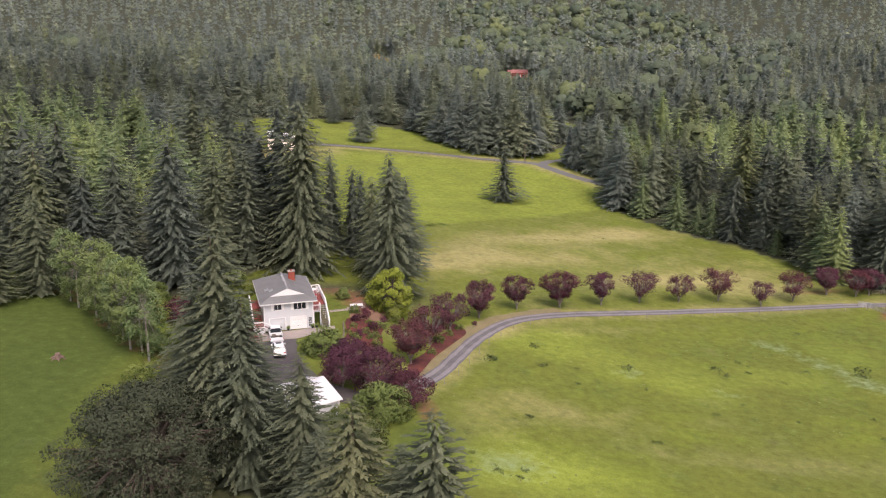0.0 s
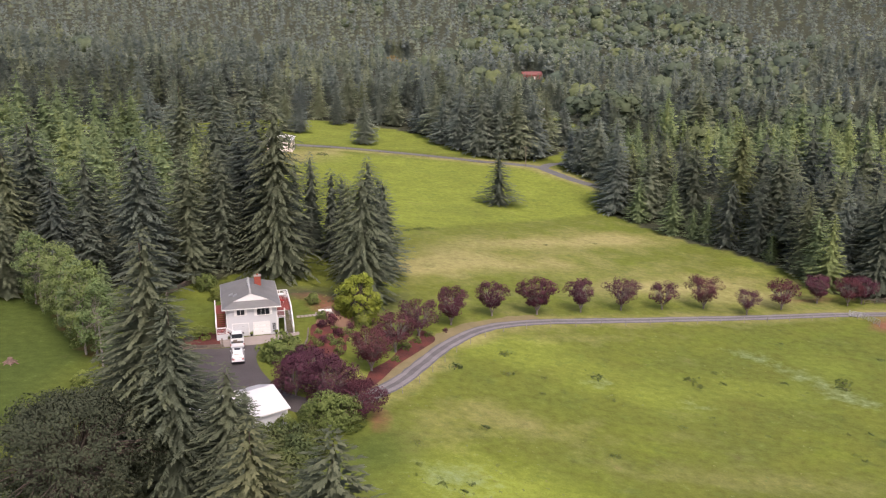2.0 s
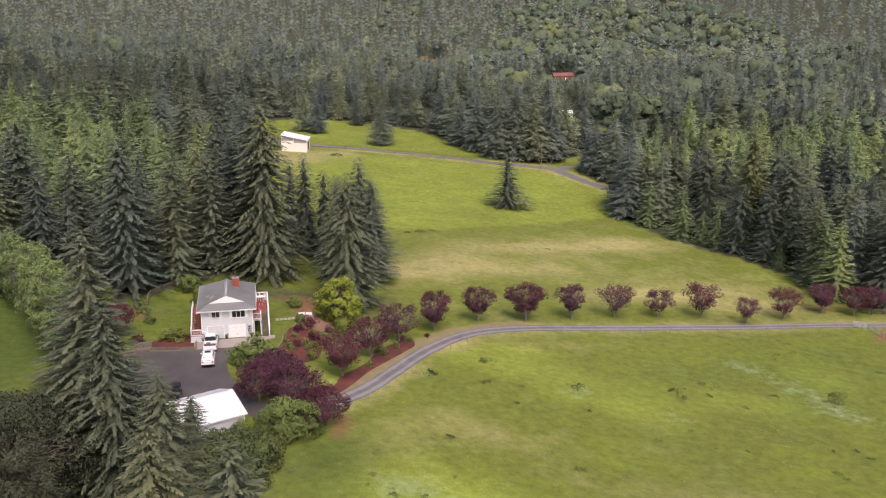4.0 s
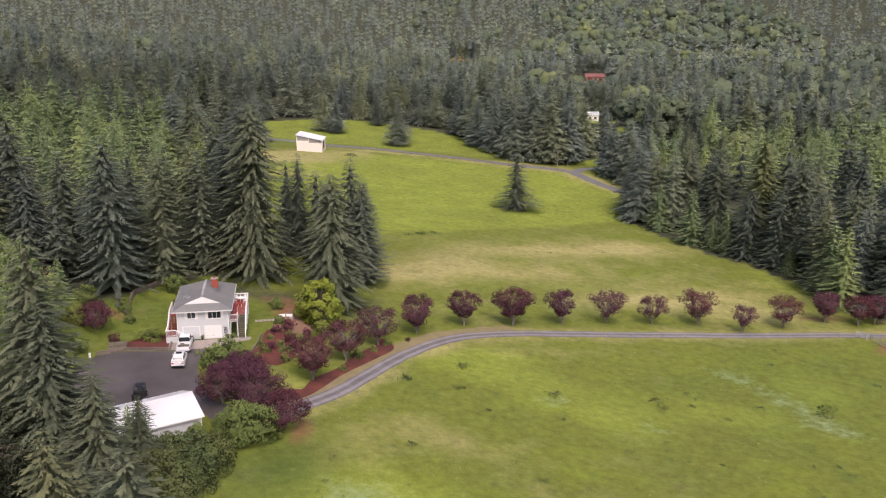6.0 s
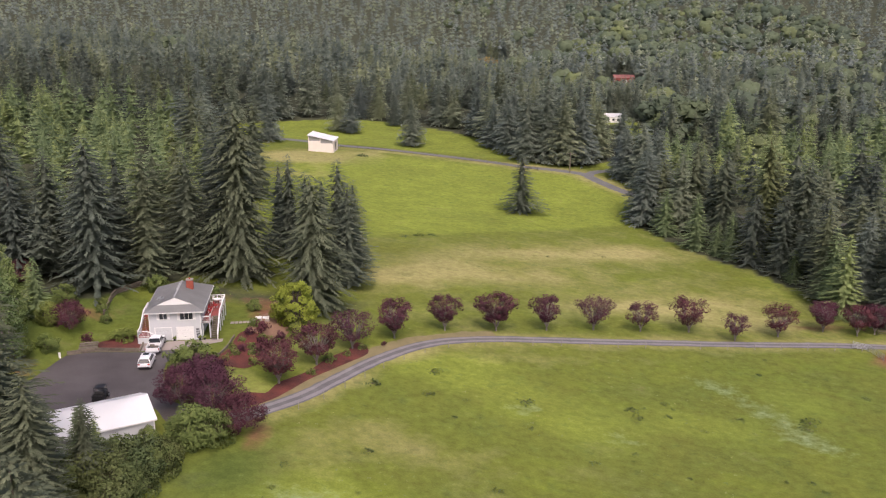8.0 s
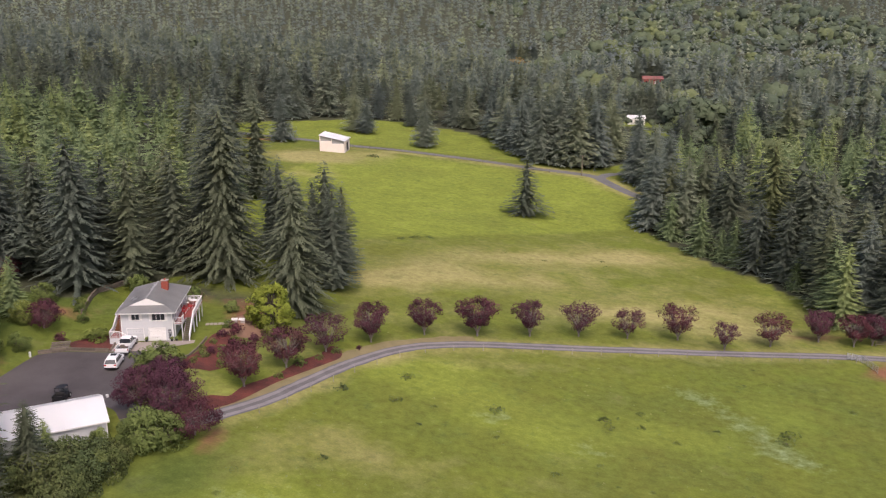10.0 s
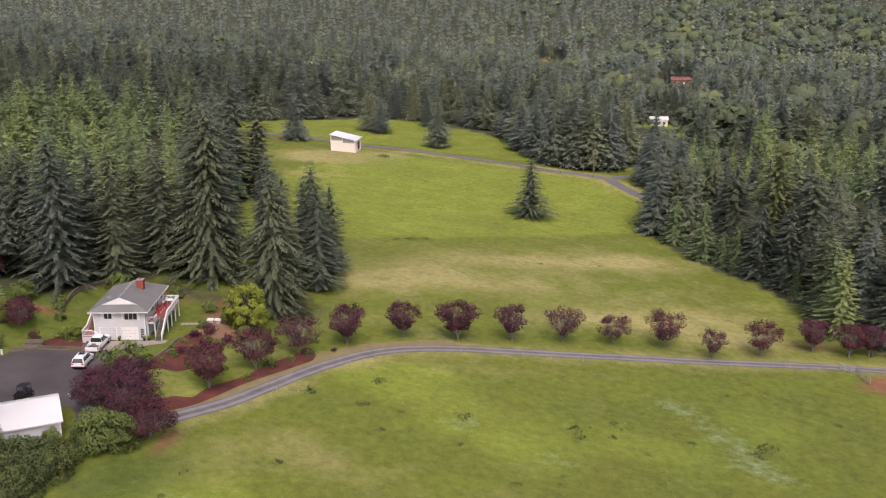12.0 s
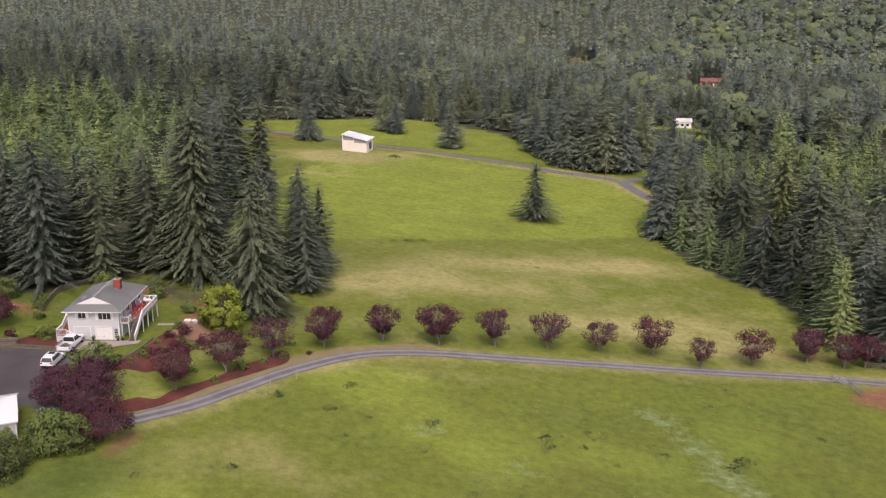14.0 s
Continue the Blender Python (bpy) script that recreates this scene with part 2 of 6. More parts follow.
def grass_material():
    """Pasture: olive grass with lush, dry, pale-weed and bare stretches."""
    m, n, l, b = nodes_of("pasture_grass")
    tc = n.new("ShaderNodeNewGeometry")

    def noise_at(scale, detail=4, rough=0.55, stretch=None):
        t = n.new("ShaderNodeTexNoise")
        t.inputs["Scale"].default_value = scale
        t.inputs["Detail"].default_value = detail
        t.inputs["Roughness"].default_value = rough
        if stretch:
            mp = n.new("ShaderNodeMapping")
            mp.inputs["Scale"].default_value = stretch
            mp.inputs["Rotation"].default_value = (0, 0, radians(8))
            l.new(tc.outputs["Position"], mp.inputs["Vector"])
            l.new(mp.outputs["Vector"], t.inputs["Vector"])
        else:
            l.new(tc.outputs["Position"], t.inputs["Vector"])
        return t.outputs["Fac"]

    def mixc(fac, a, c):
        x = n.new("ShaderNodeMix")
        x.data_type = "RGBA"
        for key, v in (("A", a), ("B", c)):
            if isinstance(v, tuple):
                x.inputs[key].default_value = (*v, 1)
            else:
                l.new(v, x.inputs[key])
        l.new(fac, x.inputs["Factor"])
        return x.outputs["Result"]

    def rng(v, a, c, lo=0.0, hi=1.0):
        x = n.new("ShaderNodeMapRange")
        x.inputs["From Min"].default_value, x.inputs["From Max"].default_value = a, c
        x.inputs["To Min"].default_value, x.inputs["To Max"].default_value = lo, hi
        l.new(v, x.inputs["Value"])
        return x.outputs["Result"]

    def broken(attr, noise_socket, width=0.35):
        a = n.new("ShaderNodeAttribute")
        a.attribute_name = attr
        s = n.new("ShaderNodeMath")
        s.operation = "ADD"
        l.new(a.outputs["Fac"], s.inputs[0])
        o = n.new("ShaderNodeMath")
        o.operation = "MULTIPLY_ADD"
        o.inputs[1].default_value, o.inputs[2].default_value = 1.4, -0.7
        l.new(noise_socket, o.inputs[0])
        l.new(o.outputs[0], s.inputs[1])
        return rng(s.outputs[0], 0.5 - width, 0.5 + width)

    large, mid, small = noise_at(0.03), noise_at(0.12, 6, 0.62), noise_at(0.7, 6, 0.66)
    tiny, weeds = noise_at(4.0, 3), noise_at(0.3, 5, 0.7)
    lime = noise_at(0.075, 6, 0.7, (1.0, 1.5, 1.0))
    c = mixc(rng(large, 0.35, 0.65), (0.128, 0.152, 0.026), (0.146, 0.156, 0.031))
    c = mixc(rng(mid, 0.38, 0.68, 0.0, 0.55), c, (0.086, 0.122, 0.023))
    c = mixc(rng(lime, 0.52, 0.68, 0.0, 0.75), c, (0.145, 0.182, 0.025))
    c = mixc(broken("lush", mid), c, (0.21, 0.256, 0.04))
    c = mixc(broken("dry", mid), c, (0.295, 0.268, 0.105))
    c = mixc(rng(weeds, 0.56, 0.72, 0.0, 0.55), c, (0.08, 0.115, 0.03))
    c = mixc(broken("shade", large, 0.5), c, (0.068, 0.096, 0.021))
    c = mixc(broken("pale", small, 0.3), c, (0.185, 0.235, 0.11))
    c = mixc(broken("duff", mid, 0.3), c, (0.065, 0.07, 0.042))
    c = mixc(broken("bare", mid, 0.25), c, (0.21, 0.105, 0.062))
    v = n.new("ShaderNodeVectorMath")
    v.operation = "SCALE"
    g = n.new("ShaderNodeMath")
    g.operation = "MULTIPLY"
    l.new(rng(small, 0.3, 0.7, 0.78, 1.2), g.inputs[0])
    l.new(rng(tiny, 0.3, 0.7, 0.9, 1.1), g.inputs[1])
    l.new(c, v.inputs[0])
    l.new(g.outputs[0], v.inputs["Scale"])
    l.new(v.outputs["Vector"], b.inputs["Base Color"])
    b.inputs["Roughness"].default_value = 0.95
    b.inputs["Specular IOR Level"].default_value = 0.1
    bp = n.new("ShaderNodeBump")
    bp.inputs["Strength"].default_value = 0.4
    bp.inputs["Distance"].default_value = 0.2
    l.new(small, bp.inputs["Height"])
    l.new(bp.outputs["Normal"], b.inputs["Normal"])
    return m


GRASS = grass_material()


# ---- building helpers ----
def np_mesh(name, verts, tris, normals=None, **attrs):
    """A mesh of triangles from arrays, with float attributes on its points."""
    verts, tris = np.asarray(verts, np.float32), np.asarray(tris, np.int32)
    me = bpy.data.meshes.new(name)
    me.vertices.add(len(verts))
    me.vertices.foreach_set("co", verts.ravel())
    me.loops.add(tris.size)
    me.loops.foreach_set("vertex_index", tris.ravel())
    me.polygons.add(len(tris))
    me.polygons.foreach_set("loop_start", np.arange(0, tris.size, 3, dtype=np.int32))
    for key, val in attrs.items():
        me.attributes.new(key, "FLOAT", "POINT").data.foreach_set("value", np.asarray(val, np.float32))
    if normals is not None:
        me.attributes.new("custom_normal", "FLOAT_VECTOR", "POINT").data.foreach_set("vector", np.asarray(normals, np.float32).ravel())
    me.update(calc_edges=True)
    return me


def part(name, shape, material, parent=None, label="", at=None):
    """Link a bmesh or a mesh as one mesh object, under its thing when one is given."""
    if isinstance(shape, bmesh.types.BMesh):
        me = bpy.data.meshes.new(name)
        bmesh.ops.recalc_face_normals(shape, faces=shape.faces)
        shape.to_mesh(me)
        shape.free()
    else:
        me = shape
    if material and not me.materials:
        me.materials.append(material)
    ob = new(name, me)
    if parent:
        ob.parent = parent
    if at is not None:
        ob.matrix_basis = at
    if label:
        tagged(ob, label)
    return ob


def thing(name, label, category, m=None, group="", kind=""):
    ob = new(name)
    ob.empty_display_size = 0.3
    if m is not None:
        ob.matrix_basis = m
    return tagged(ob, label, category, group, kind)


def box(bm, x0, x1, y0, y1, z0, z1, m=None):
    vs = [bm.verts.new((x, y, z)) for z in (z0, z1) for x, y in ((x0, y0), (x1, y0), (x1, y1), (x0, y1))]
    for f in ((3, 2, 1, 0), (4, 5, 6, 7), (0, 1, 5, 4), (1, 2, 6, 5), (2, 3, 7, 6), (3, 0, 4, 7)):
        bm.faces.new([vs[i] for i in f])
    if m is not None:
        bmesh.ops.transform(bm, matrix=m, verts=vs)
    return bm


def boxes(*dims):
    bm = bmesh.new()
    for d in dims:
        box(bm, *d)
    return bm


def soft_box(x0, x1, y0, y1, z0, z1, r=0.05, seg=2):
    bm = box(bmesh.new(), x0, x1, y0, y1, z0, z1)
    bmesh.ops.bevel(bm, geom=bm.edges[:], offset=r, segments=seg, affect="EDGES", profile=0.5)
    return bm


def rod(bm, a, b, r0, r1=None, seg=8):
    """A tapered round bar from a to b."""
    a, b = Vector(a), Vector(b)
    r1 = r0 if r1 is None else r1
    d = (b - a).normalized()
    u = d.orthogonal().normalized()
    w = d.cross(u)
    rings = []
    for p, r in ((a, r0), (b, r1)):
        rings.append([bm.verts.new(p + r * (math.cos(k * math.tau / seg) * u + math.sin(k * math.tau / seg) * w)) for k in range(seg)])
    for k in range(seg):
        bm.faces.new((rings[0][k], rings[0][(k + 1) % seg], rings[1][(k + 1) % seg], rings[1][k]))
    bm.faces.new(rings[0][::-1])
    bm.faces.new(rings[1])
    return bm


def beam(bm, a, b, w, h):
    """A square bar from a to b, w wide and h high."""
    a, b = Vector(a), Vector(b)
    d = b - a
    side = Vector((-d.y, d.x, 0)).normalized() * (w / 2) if abs(d.x) + abs(d.y) > 1e-6 else Vector((w / 2, 0, 0))
    up = d.cross(side).normalized() * (h / 2)
    vs = [bm.verts.new(p + s * side + t * up) for p in (a, b) for s, t in ((-1, -1), (1, -1), (1, 1), (-1, 1))]
    for f in ((3, 2, 1, 0), (4, 5, 6, 7), (0, 1, 5, 4), (1, 2, 6, 5), (2, 3, 7, 6), (3, 0, 4, 7)):
        bm.faces.new([vs[i] for i in f])
    return bm


def smooth_line(points, step=1.5):
    """Points along a rounded line through the given ones."""
    p = np.array(points, float)
    p = np.vstack([2 * p[0] - p[1], p, 2 * p[-1] - p[-2]])
    out = []
    for i in range(1, len(p) - 2):
        a, b, c, d = p[i - 1:i + 3]
        for u in np.linspace(0, 1, max(2, int(np.linalg.norm(c - b) / step)), endpoint=False):
            out.append(0.5 * (2 * b + (c - a) * u + (2 * a - 5 * b + 4 * c - d) * u * u + (3 * b - a - 3 * c + d) * u ** 3))
    out.append(p[-2])
    return np.array(out)


def strip(points, width, lift, across=4, wobble=0.15, seed=1, shift=0.0):
    """A band of ground along a line, laid on the land."""
    rnd = np.random.RandomState(seed)
    c = smooth_line(points)
    d = np.gradient(c, axis=0)
    d /= np.linalg.norm(d, axis=1)[:, None]
    nrm = np.stack([-d[:, 1], d[:, 0]], 1)
    n = len(c)
    V, T = [], []
    for k in range(across + 1):
        o = (k / across - 0.5) * width + shift
        edge = rnd.uniform(-wobble, wobble, n) if k in (0, across) else 0
        q = c + nrm * (np.zeros(n) + o + edge)[:, None]
        z = ground_z(q[:, 0], q[:, 1]) + (lift if 0 < k < across else lift - 0.02)
        V.append(np.column_stack([q, z]))
    for k in range(across):
        for i in range(n - 1):
            a, b = k * n + i, (k + 1) * n + i
            T += [(a, a + 1, b + 1), (a, b + 1, b)]
    return np.vstack(V), T


def drape(outline, lift, cell=1.6, rounded=True):
    """A patch of ground with the given outline, cut fine and laid on the land."""
    pts = outline
    if rounded:
        pts = smooth_line(list(outline) + [outline[0]], 1.0)[:-1]
    bm = bmesh.new()
    bm.faces.new([bm.verts.new((p[0], p[1], 0)) for p in pts])
    bmesh.ops.triangulate(bm, faces=bm.faces[:])
    xs, ys = [p[0] for p in pts], [p[1] for p in pts]
    for axis, lo, hi in ((0, min(xs), max(xs)), (1, min(ys), max(ys))):
        v = lo + cell
        while v < hi:
            co, no = ((v, 0, 0), (1, 0, 0)) if axis == 0 else ((0, v, 0), (0, 1, 0))
            bmesh.ops.bisect_plane(bm, geom=bm.verts[:] + bm.edges[:] + bm.faces[:], plane_co=co, plane_no=no)
            v += cell
    for v in bm.verts:
        v.co.z = gz(v.co.x, v.co.y) + lift
    for f in bm.faces:
        if f.normal.z < 0:
            f.normal_flip()
    return bm


def inside(x, y, poly):
    """True where the points (arrays) lie inside the outline."""
    x, y = np.asarray(x, float), np.asarray(y, float)
    hit = np.zeros(x.shape, bool)
    for (ax, ay), (bx, by) in zip(poly, poly[1:] + poly[:1]):
        cond = (ay > y) != (by > y)
        hit ^= cond & (x < (bx - ax) * (y - ay) / (by - ay if by != ay else 1e-9) + ax)
    return hit


def near_line(x, y, line):
    """Distance from points (arrays) to a line of points."""
    d = np.full(np.shape(x), 1e9)
    for (ax, ay), (bx, by) in zip(line[:-1], line[1:]):
        ll = (bx - ax) ** 2 + (by - ay) ** 2
        u = np.clip(((x - ax) * (bx - ax) + (y - ay) * (by - ay)) / ll, 0, 1)
        d = np.minimum(d, np.hypot(x - ax - u * (bx - ax), y - ay - u * (by - ay)))
    return d

# ---- plan: lines and outlines on the land ----
DRIVE = [(-8.5, 116.5), (-5.6, 120.5), (-3.6, 123.8), (-1.8, 127), (0.0, 131), (1.7, 136), (3.4, 141), (5.3, 146.3), (7.4, 150.8), (10, 155.6), (13.2, 159.7), (17, 162.8), (23, 166.4), (32, 170.3), (43, 174.7), (53, 178.6), (62, 181.6), (76, 186.3), (90, 190), (130, 197)]
LANE = [(-140, 352), (-78, 352), (-53, 348), (-40, 348.5), (-20, 346.5), (1, 343.5), (12, 341), (23, 340.5), (33, 338.5), (38, 331), (42.5, 323.5), (49, 315), (62, 304), (90, 296), (150, 300)]
SPUR = [(35.5, 336), (36.5, 341), (39.5, 345.5), (45, 348.5), (53, 351), (64, 354)]
LEFT_WOOD = [(-600, 60), (-150, 130), (-110, 172), (-80, 172), (-66, 161), (-52, 153), (-44, 153), (-40, 166), (-33, 176), (-34, 190), (-38, 205), (-46, 228), (-58, 255), (-70, 276), (-84, 293), (-92, 318), (-110, 345), (-150, 360), (-600, 420)]
RIGHT_WOOD = [(47.5, 273), (52, 268.5), (58, 259), (64.5, 248.5), (70.5, 241.5), (76, 237), (81.5, 227), (86, 219), (88.5, 206), (97, 199.5), (120, 203), (160, 206), (600, 200), (600, 420), (150, 420), (60, 420), (62, 380), (48, 350), (45, 335), (54, 318), (58, 300), (49, 285)]
FAR_EDGE = [(-600, 420), (-150, 362), (-112, 378), (-92, 400), (-66, 420), (-46, 415), (-26, 407), (-10, 394), (2, 371), (15, 352), (30, 350), (38, 358), (48, 380), (60, 420), (600, 420)]
PARKING = [(-37.5, 133.2), (-34, 135.2), (-27.6, 136.2), (-22.5, 137.6), (-21.8, 133), (-20.2, 128.5), (-17.5, 123.8), (-14.8, 120.6), (-9.5, 117.8), (-7.5, 115.0), (-13, 114.8), (-19, 119), (-30, 110), (-36, 114), (-38.3, 124)]
APRON = [(-27.8, 136.4), (-28.9, 139.7), (-20.6, 142.3), (-17.3, 143.4), (-17.0, 142.2), (-20.4, 139.4), (-22.3, 137.9)]
BED_UPPER = [(-15.6, 136.4), (-15.0, 139.8), (-15.7, 144.8), (-15.3, 147.2), (-11.9, 146.9), (-9.0, 149.6), (-9.4, 146.6), (-9.8, 143), (-9.3, 138.4), (-10.8, 134.2), (-13.4, 133.4), (-16.0, 130.0), (-17.2, 133.0)]
BED_LOWER = [(-9.5, 123.5), (-7.6, 127.6), (-5.4, 128.4), (-4.9, 132.6), (-2.5, 138.2), (-1.2, 144.6), (0.6, 149.2), (1.2, 153.2), (3.0, 152.2), (3.9, 149.3), (2.6, 145.6), (0.6, 140.7), (-1.4, 135.6), (-2.9, 130), (-4.2, 126.2), (-6.6, 123)]
BED_LEFT = [(-33.6, 136.4), (-27.8, 137.0), (-28.9, 140.3), (-30.5, 143), (-33.5, 141), (-35.5, 138.5)]
BARE_YARD = [(-15.3, 147.4), (-12, 147.3), (-9, 150.2), (-9.5, 153.5), (-12.5, 156.2), (-15.3, 154.5)]


CLEARINGS = [(46, 507, 6, 8), (53, 462, 3, 6), (52, 705, 11, 9), (-54, 845, 9, 12)]


def blob(x, y, cx, cy, rx, ry, turn=0.0):
    c, s = math.cos(radians(turn)), math.sin(radians(turn))
    u, v = ((x - cx) * c + (y - cy) * s) / rx, (-(x - cx) * s + (y - cy) * c) / ry
    return np.exp(-(u * u + v * v))


def build_ground():
    """One sheet of land to the horizon, finer where the pasture lies."""
    xs = np.concatenate([np.linspace(-2600, -400, 23)[:-1], np.linspace(-400, -120, 29)[:-1], np.arange(-120, 150, 2.5), np.linspace(150, 420, 28), np.linspace(420, 2600, 23)[1:]])
    ys = np.concatenate([np.linspace(-900, 40, 20)[:-1], np.arange(40, 300, 2.5), np.arange(300, 440, 4.0), np.linspace(440, 1400, 60), np.linspace(1400, 3600, 20)[1:]])
    X, Y = np.meshgrid(xs, ys)
    x, y = X.ravel(), Y.ravel()
    z = ground_z(x, y)
    nx, ny = len(xs), len(ys)
    i = (np.arange(ny - 1)[:, None] * nx + np.arange(nx - 1)[None, :]).ravel()
    tris = np.concatenate([np.stack([i, i + 1, i + nx + 1], 1), np.stack([i, i + nx + 1, i + nx], 1)])
    upper = ease(-4, 4, (y - 224.6) - 0.86 * (x + 9.6)) * (1 - ease(330, 345, y)) * (x > -60)
    strip_far = ease(349, 354, y) * (1 - ease(425, 440, y))
    lush = 0.62 * upper + 0.5 * strip_far
    for c in ((27, 146, 10, 5), (36, 137, 12, 6), (12, 148, 9, 6), (6, 105, 10, 7), (14, 100, 14, 6), (80, 225, 7, 12), (-6, 131, 3, 4), (72, 158, 9, 9), (55, 145, 10, 5), (20, 155, 8, 3)):
        lush = lush + 0.62 * blob(x, y, *c)
        beyond = ease(2, 8, y - np.interp(x, [p[0] for p in DRIVE], [p[1] for p in DRIVE])) * (x > -14) * (y < 330)
    dry = 0.17 * beyond * (1 - upper)
    for c in ((30, 231, 34, 8, 35), (4, 200, 7, 16, -20), (-2, 191, 5, 6), (48, 240, 10, 6, 30), (60, 205, 16, 8, 20), (70, 196, 12, 6, 20), (-60, 318, 18, 12, 20), (20, 205, 22, 7, 25), (45, 195, 14, 5, 20), (-52, 292, 12, 8, 30)):
        dry = dry + 0.52 * blob(x, y, *c)
    dry = dry + 0.9 * blob(x, y, -58, 322, 16, 10, 15) + 0.6 * blob(x, y, -44, 336, 10, 5)
    for c in ((24, 121, 16, 5, 10), (45, 112, 18, 4, 8), (10, 125, 8, 7), (28, 160, 26, 4, 22), (3, 112, 6, 8)):
        dry = dry + 0.32 * blob(x, y, *c)
    dry = dry + 0.75 * np.exp(-(np.maximum(0, near_line(x, y, LANE) - 2.5) / 3.5) ** 2) * (y < 347) * (x > -75)
    dry = dry + 0.5 * np.exp(-(np.maximum(0, near_line(x, y, DRIVE) - 1.6) / 2.0) ** 2)
    # darker pasture and rough grass, with shade by plums and house painted in
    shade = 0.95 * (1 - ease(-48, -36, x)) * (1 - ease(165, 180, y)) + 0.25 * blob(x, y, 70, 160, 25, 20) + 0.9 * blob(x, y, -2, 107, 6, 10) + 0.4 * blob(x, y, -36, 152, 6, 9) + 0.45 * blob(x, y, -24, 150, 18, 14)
    pale = np.zeros_like(x)
    for c in ((66, 152, 9, 2.2, -50), (58, 161, 5, 1.8, -30), (29.5, 140, 2.5, 2.2), (43, 136, 3, 1.6, -20), (8, 103, 5, 4), (70, 144, 6, 2, -30)):
        pale = pale + 0.56 * blob(x, y, *c)
    bare = 0.9 * blob(x, y, 95, 184, 7, 5, 30) + 0.75 * blob(x, y, -2.2, 115.5, 2.0, 5.0) + 0.95 * blob(x, y, -15, 159, 3, 8, 20) + 0.7 * blob(x, y, -30, 163.5, 11, 2.5) + 0.85 * blob(x, y, -46, 147, 6, 2.5) + 0.6 * blob(x, y, 82, 198, 8, 1.6, 20)
    bare = bare + 0.6 * blob(x, y, -90, 345, 14, 4)
    bare = bare + 0.55 * np.exp(-(near_line(x, y, [(-76, 170), (-60, 148), (-50, 137), (-40, 125)]) / 1.6) ** 2)
    wood = inside(x, y, LEFT_WOOD) | inside(x, y, RIGHT_WOOD) | (y > np.interp(x, [p[0] for p in FAR_EDGE], [p[1] for p in FAR_EDGE]))
    for cx, cy, rx, ry in CLEARINGS:
        meadow = np.hypot((x - cx) / (rx + 8), (y - cy) / (ry + 10)) < 1
        wood = wood & ~meadow
        lush = lush + 0.7 * meadow
    duff = wood * 1.0 + 0.8 * blob(x, y, -22, 92, 18, 12) + 0.7 * blob(x, y, -10, 170, 7, 7) + 0.8 * blob(x, y, -26, 166, 14, 5)
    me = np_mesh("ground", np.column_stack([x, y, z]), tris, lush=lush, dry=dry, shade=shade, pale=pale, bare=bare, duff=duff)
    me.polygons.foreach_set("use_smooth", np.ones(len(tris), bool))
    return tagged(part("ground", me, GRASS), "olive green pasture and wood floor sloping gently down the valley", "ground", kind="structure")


build_ground()
V, T = strip(DRIVE[2:13], 2.6, 0.03, 6, 0.4, 5, 2.2)
tagged(part("verge", np_mesh("verge", V, T), VERGE), "dry tan grass verge along the gravel driveway", "verge", kind="structure")
V, T = strip(DRIVE, 2.7, 0.07, 6, 0.12, 6)
tagged(part("driveway", np_mesh("driveway", V, T), GRAVEL), "curving grey gravel driveway between pasture and garden", "driveway", kind="structure")
for off in (-0.72, 0.72):
    V, T = strip(DRIVE, 0.62, 0.09, 2, 0.08, 9, off)
    tagged(part("wheel_track", np_mesh("wheel_track", V, T), TRACK), "pale worn wheel track on the gravel driveway", "wheel track", kind="structure")
V, T = strip(LANE, 4.2, 0.08, 4, 0.15, 7)
tagged(part("road", np_mesh("road", V, T), ROAD), "narrow worn asphalt lane across the far field", "road", kind="structure")
V, T = strip(SPUR, 3.4, 0.1, 4, 0.15, 8)
tagged(part("road_spur", np_mesh("road_spur", V, T), ROAD), "dark asphalt track turning off into the woods", "road", kind="structure")
tagged(part("parking_pad", drape(PARKING, 0.05), ASPHALT), "worn dark asphalt parking yard before the house", "parking yard", kind="structure")
tagged(part("apron", drape(APRON, 0.09, rounded=False), CONCRETE), "pinkish concrete apron before the garage doors", "pavement", kind="structure")
for outline, text in ((BED_UPPER, "red bark mulch bed on the garden slope"), (BED_LOWER, "long red bark mulch bed under purple plum trees"), (BED_LEFT, "red bark mulch bed beside the house steps")):
    tagged(part("mulch_bed", drape(outline, 0.06, 1.2), MULCH), text, "mulch bed", kind="structure")
tagged(part("bare_yard", drape(BARE_YARD, 0.05, 1.2), EARTH), "bare reddish earth in the side yard", "bare ground", kind="structure")


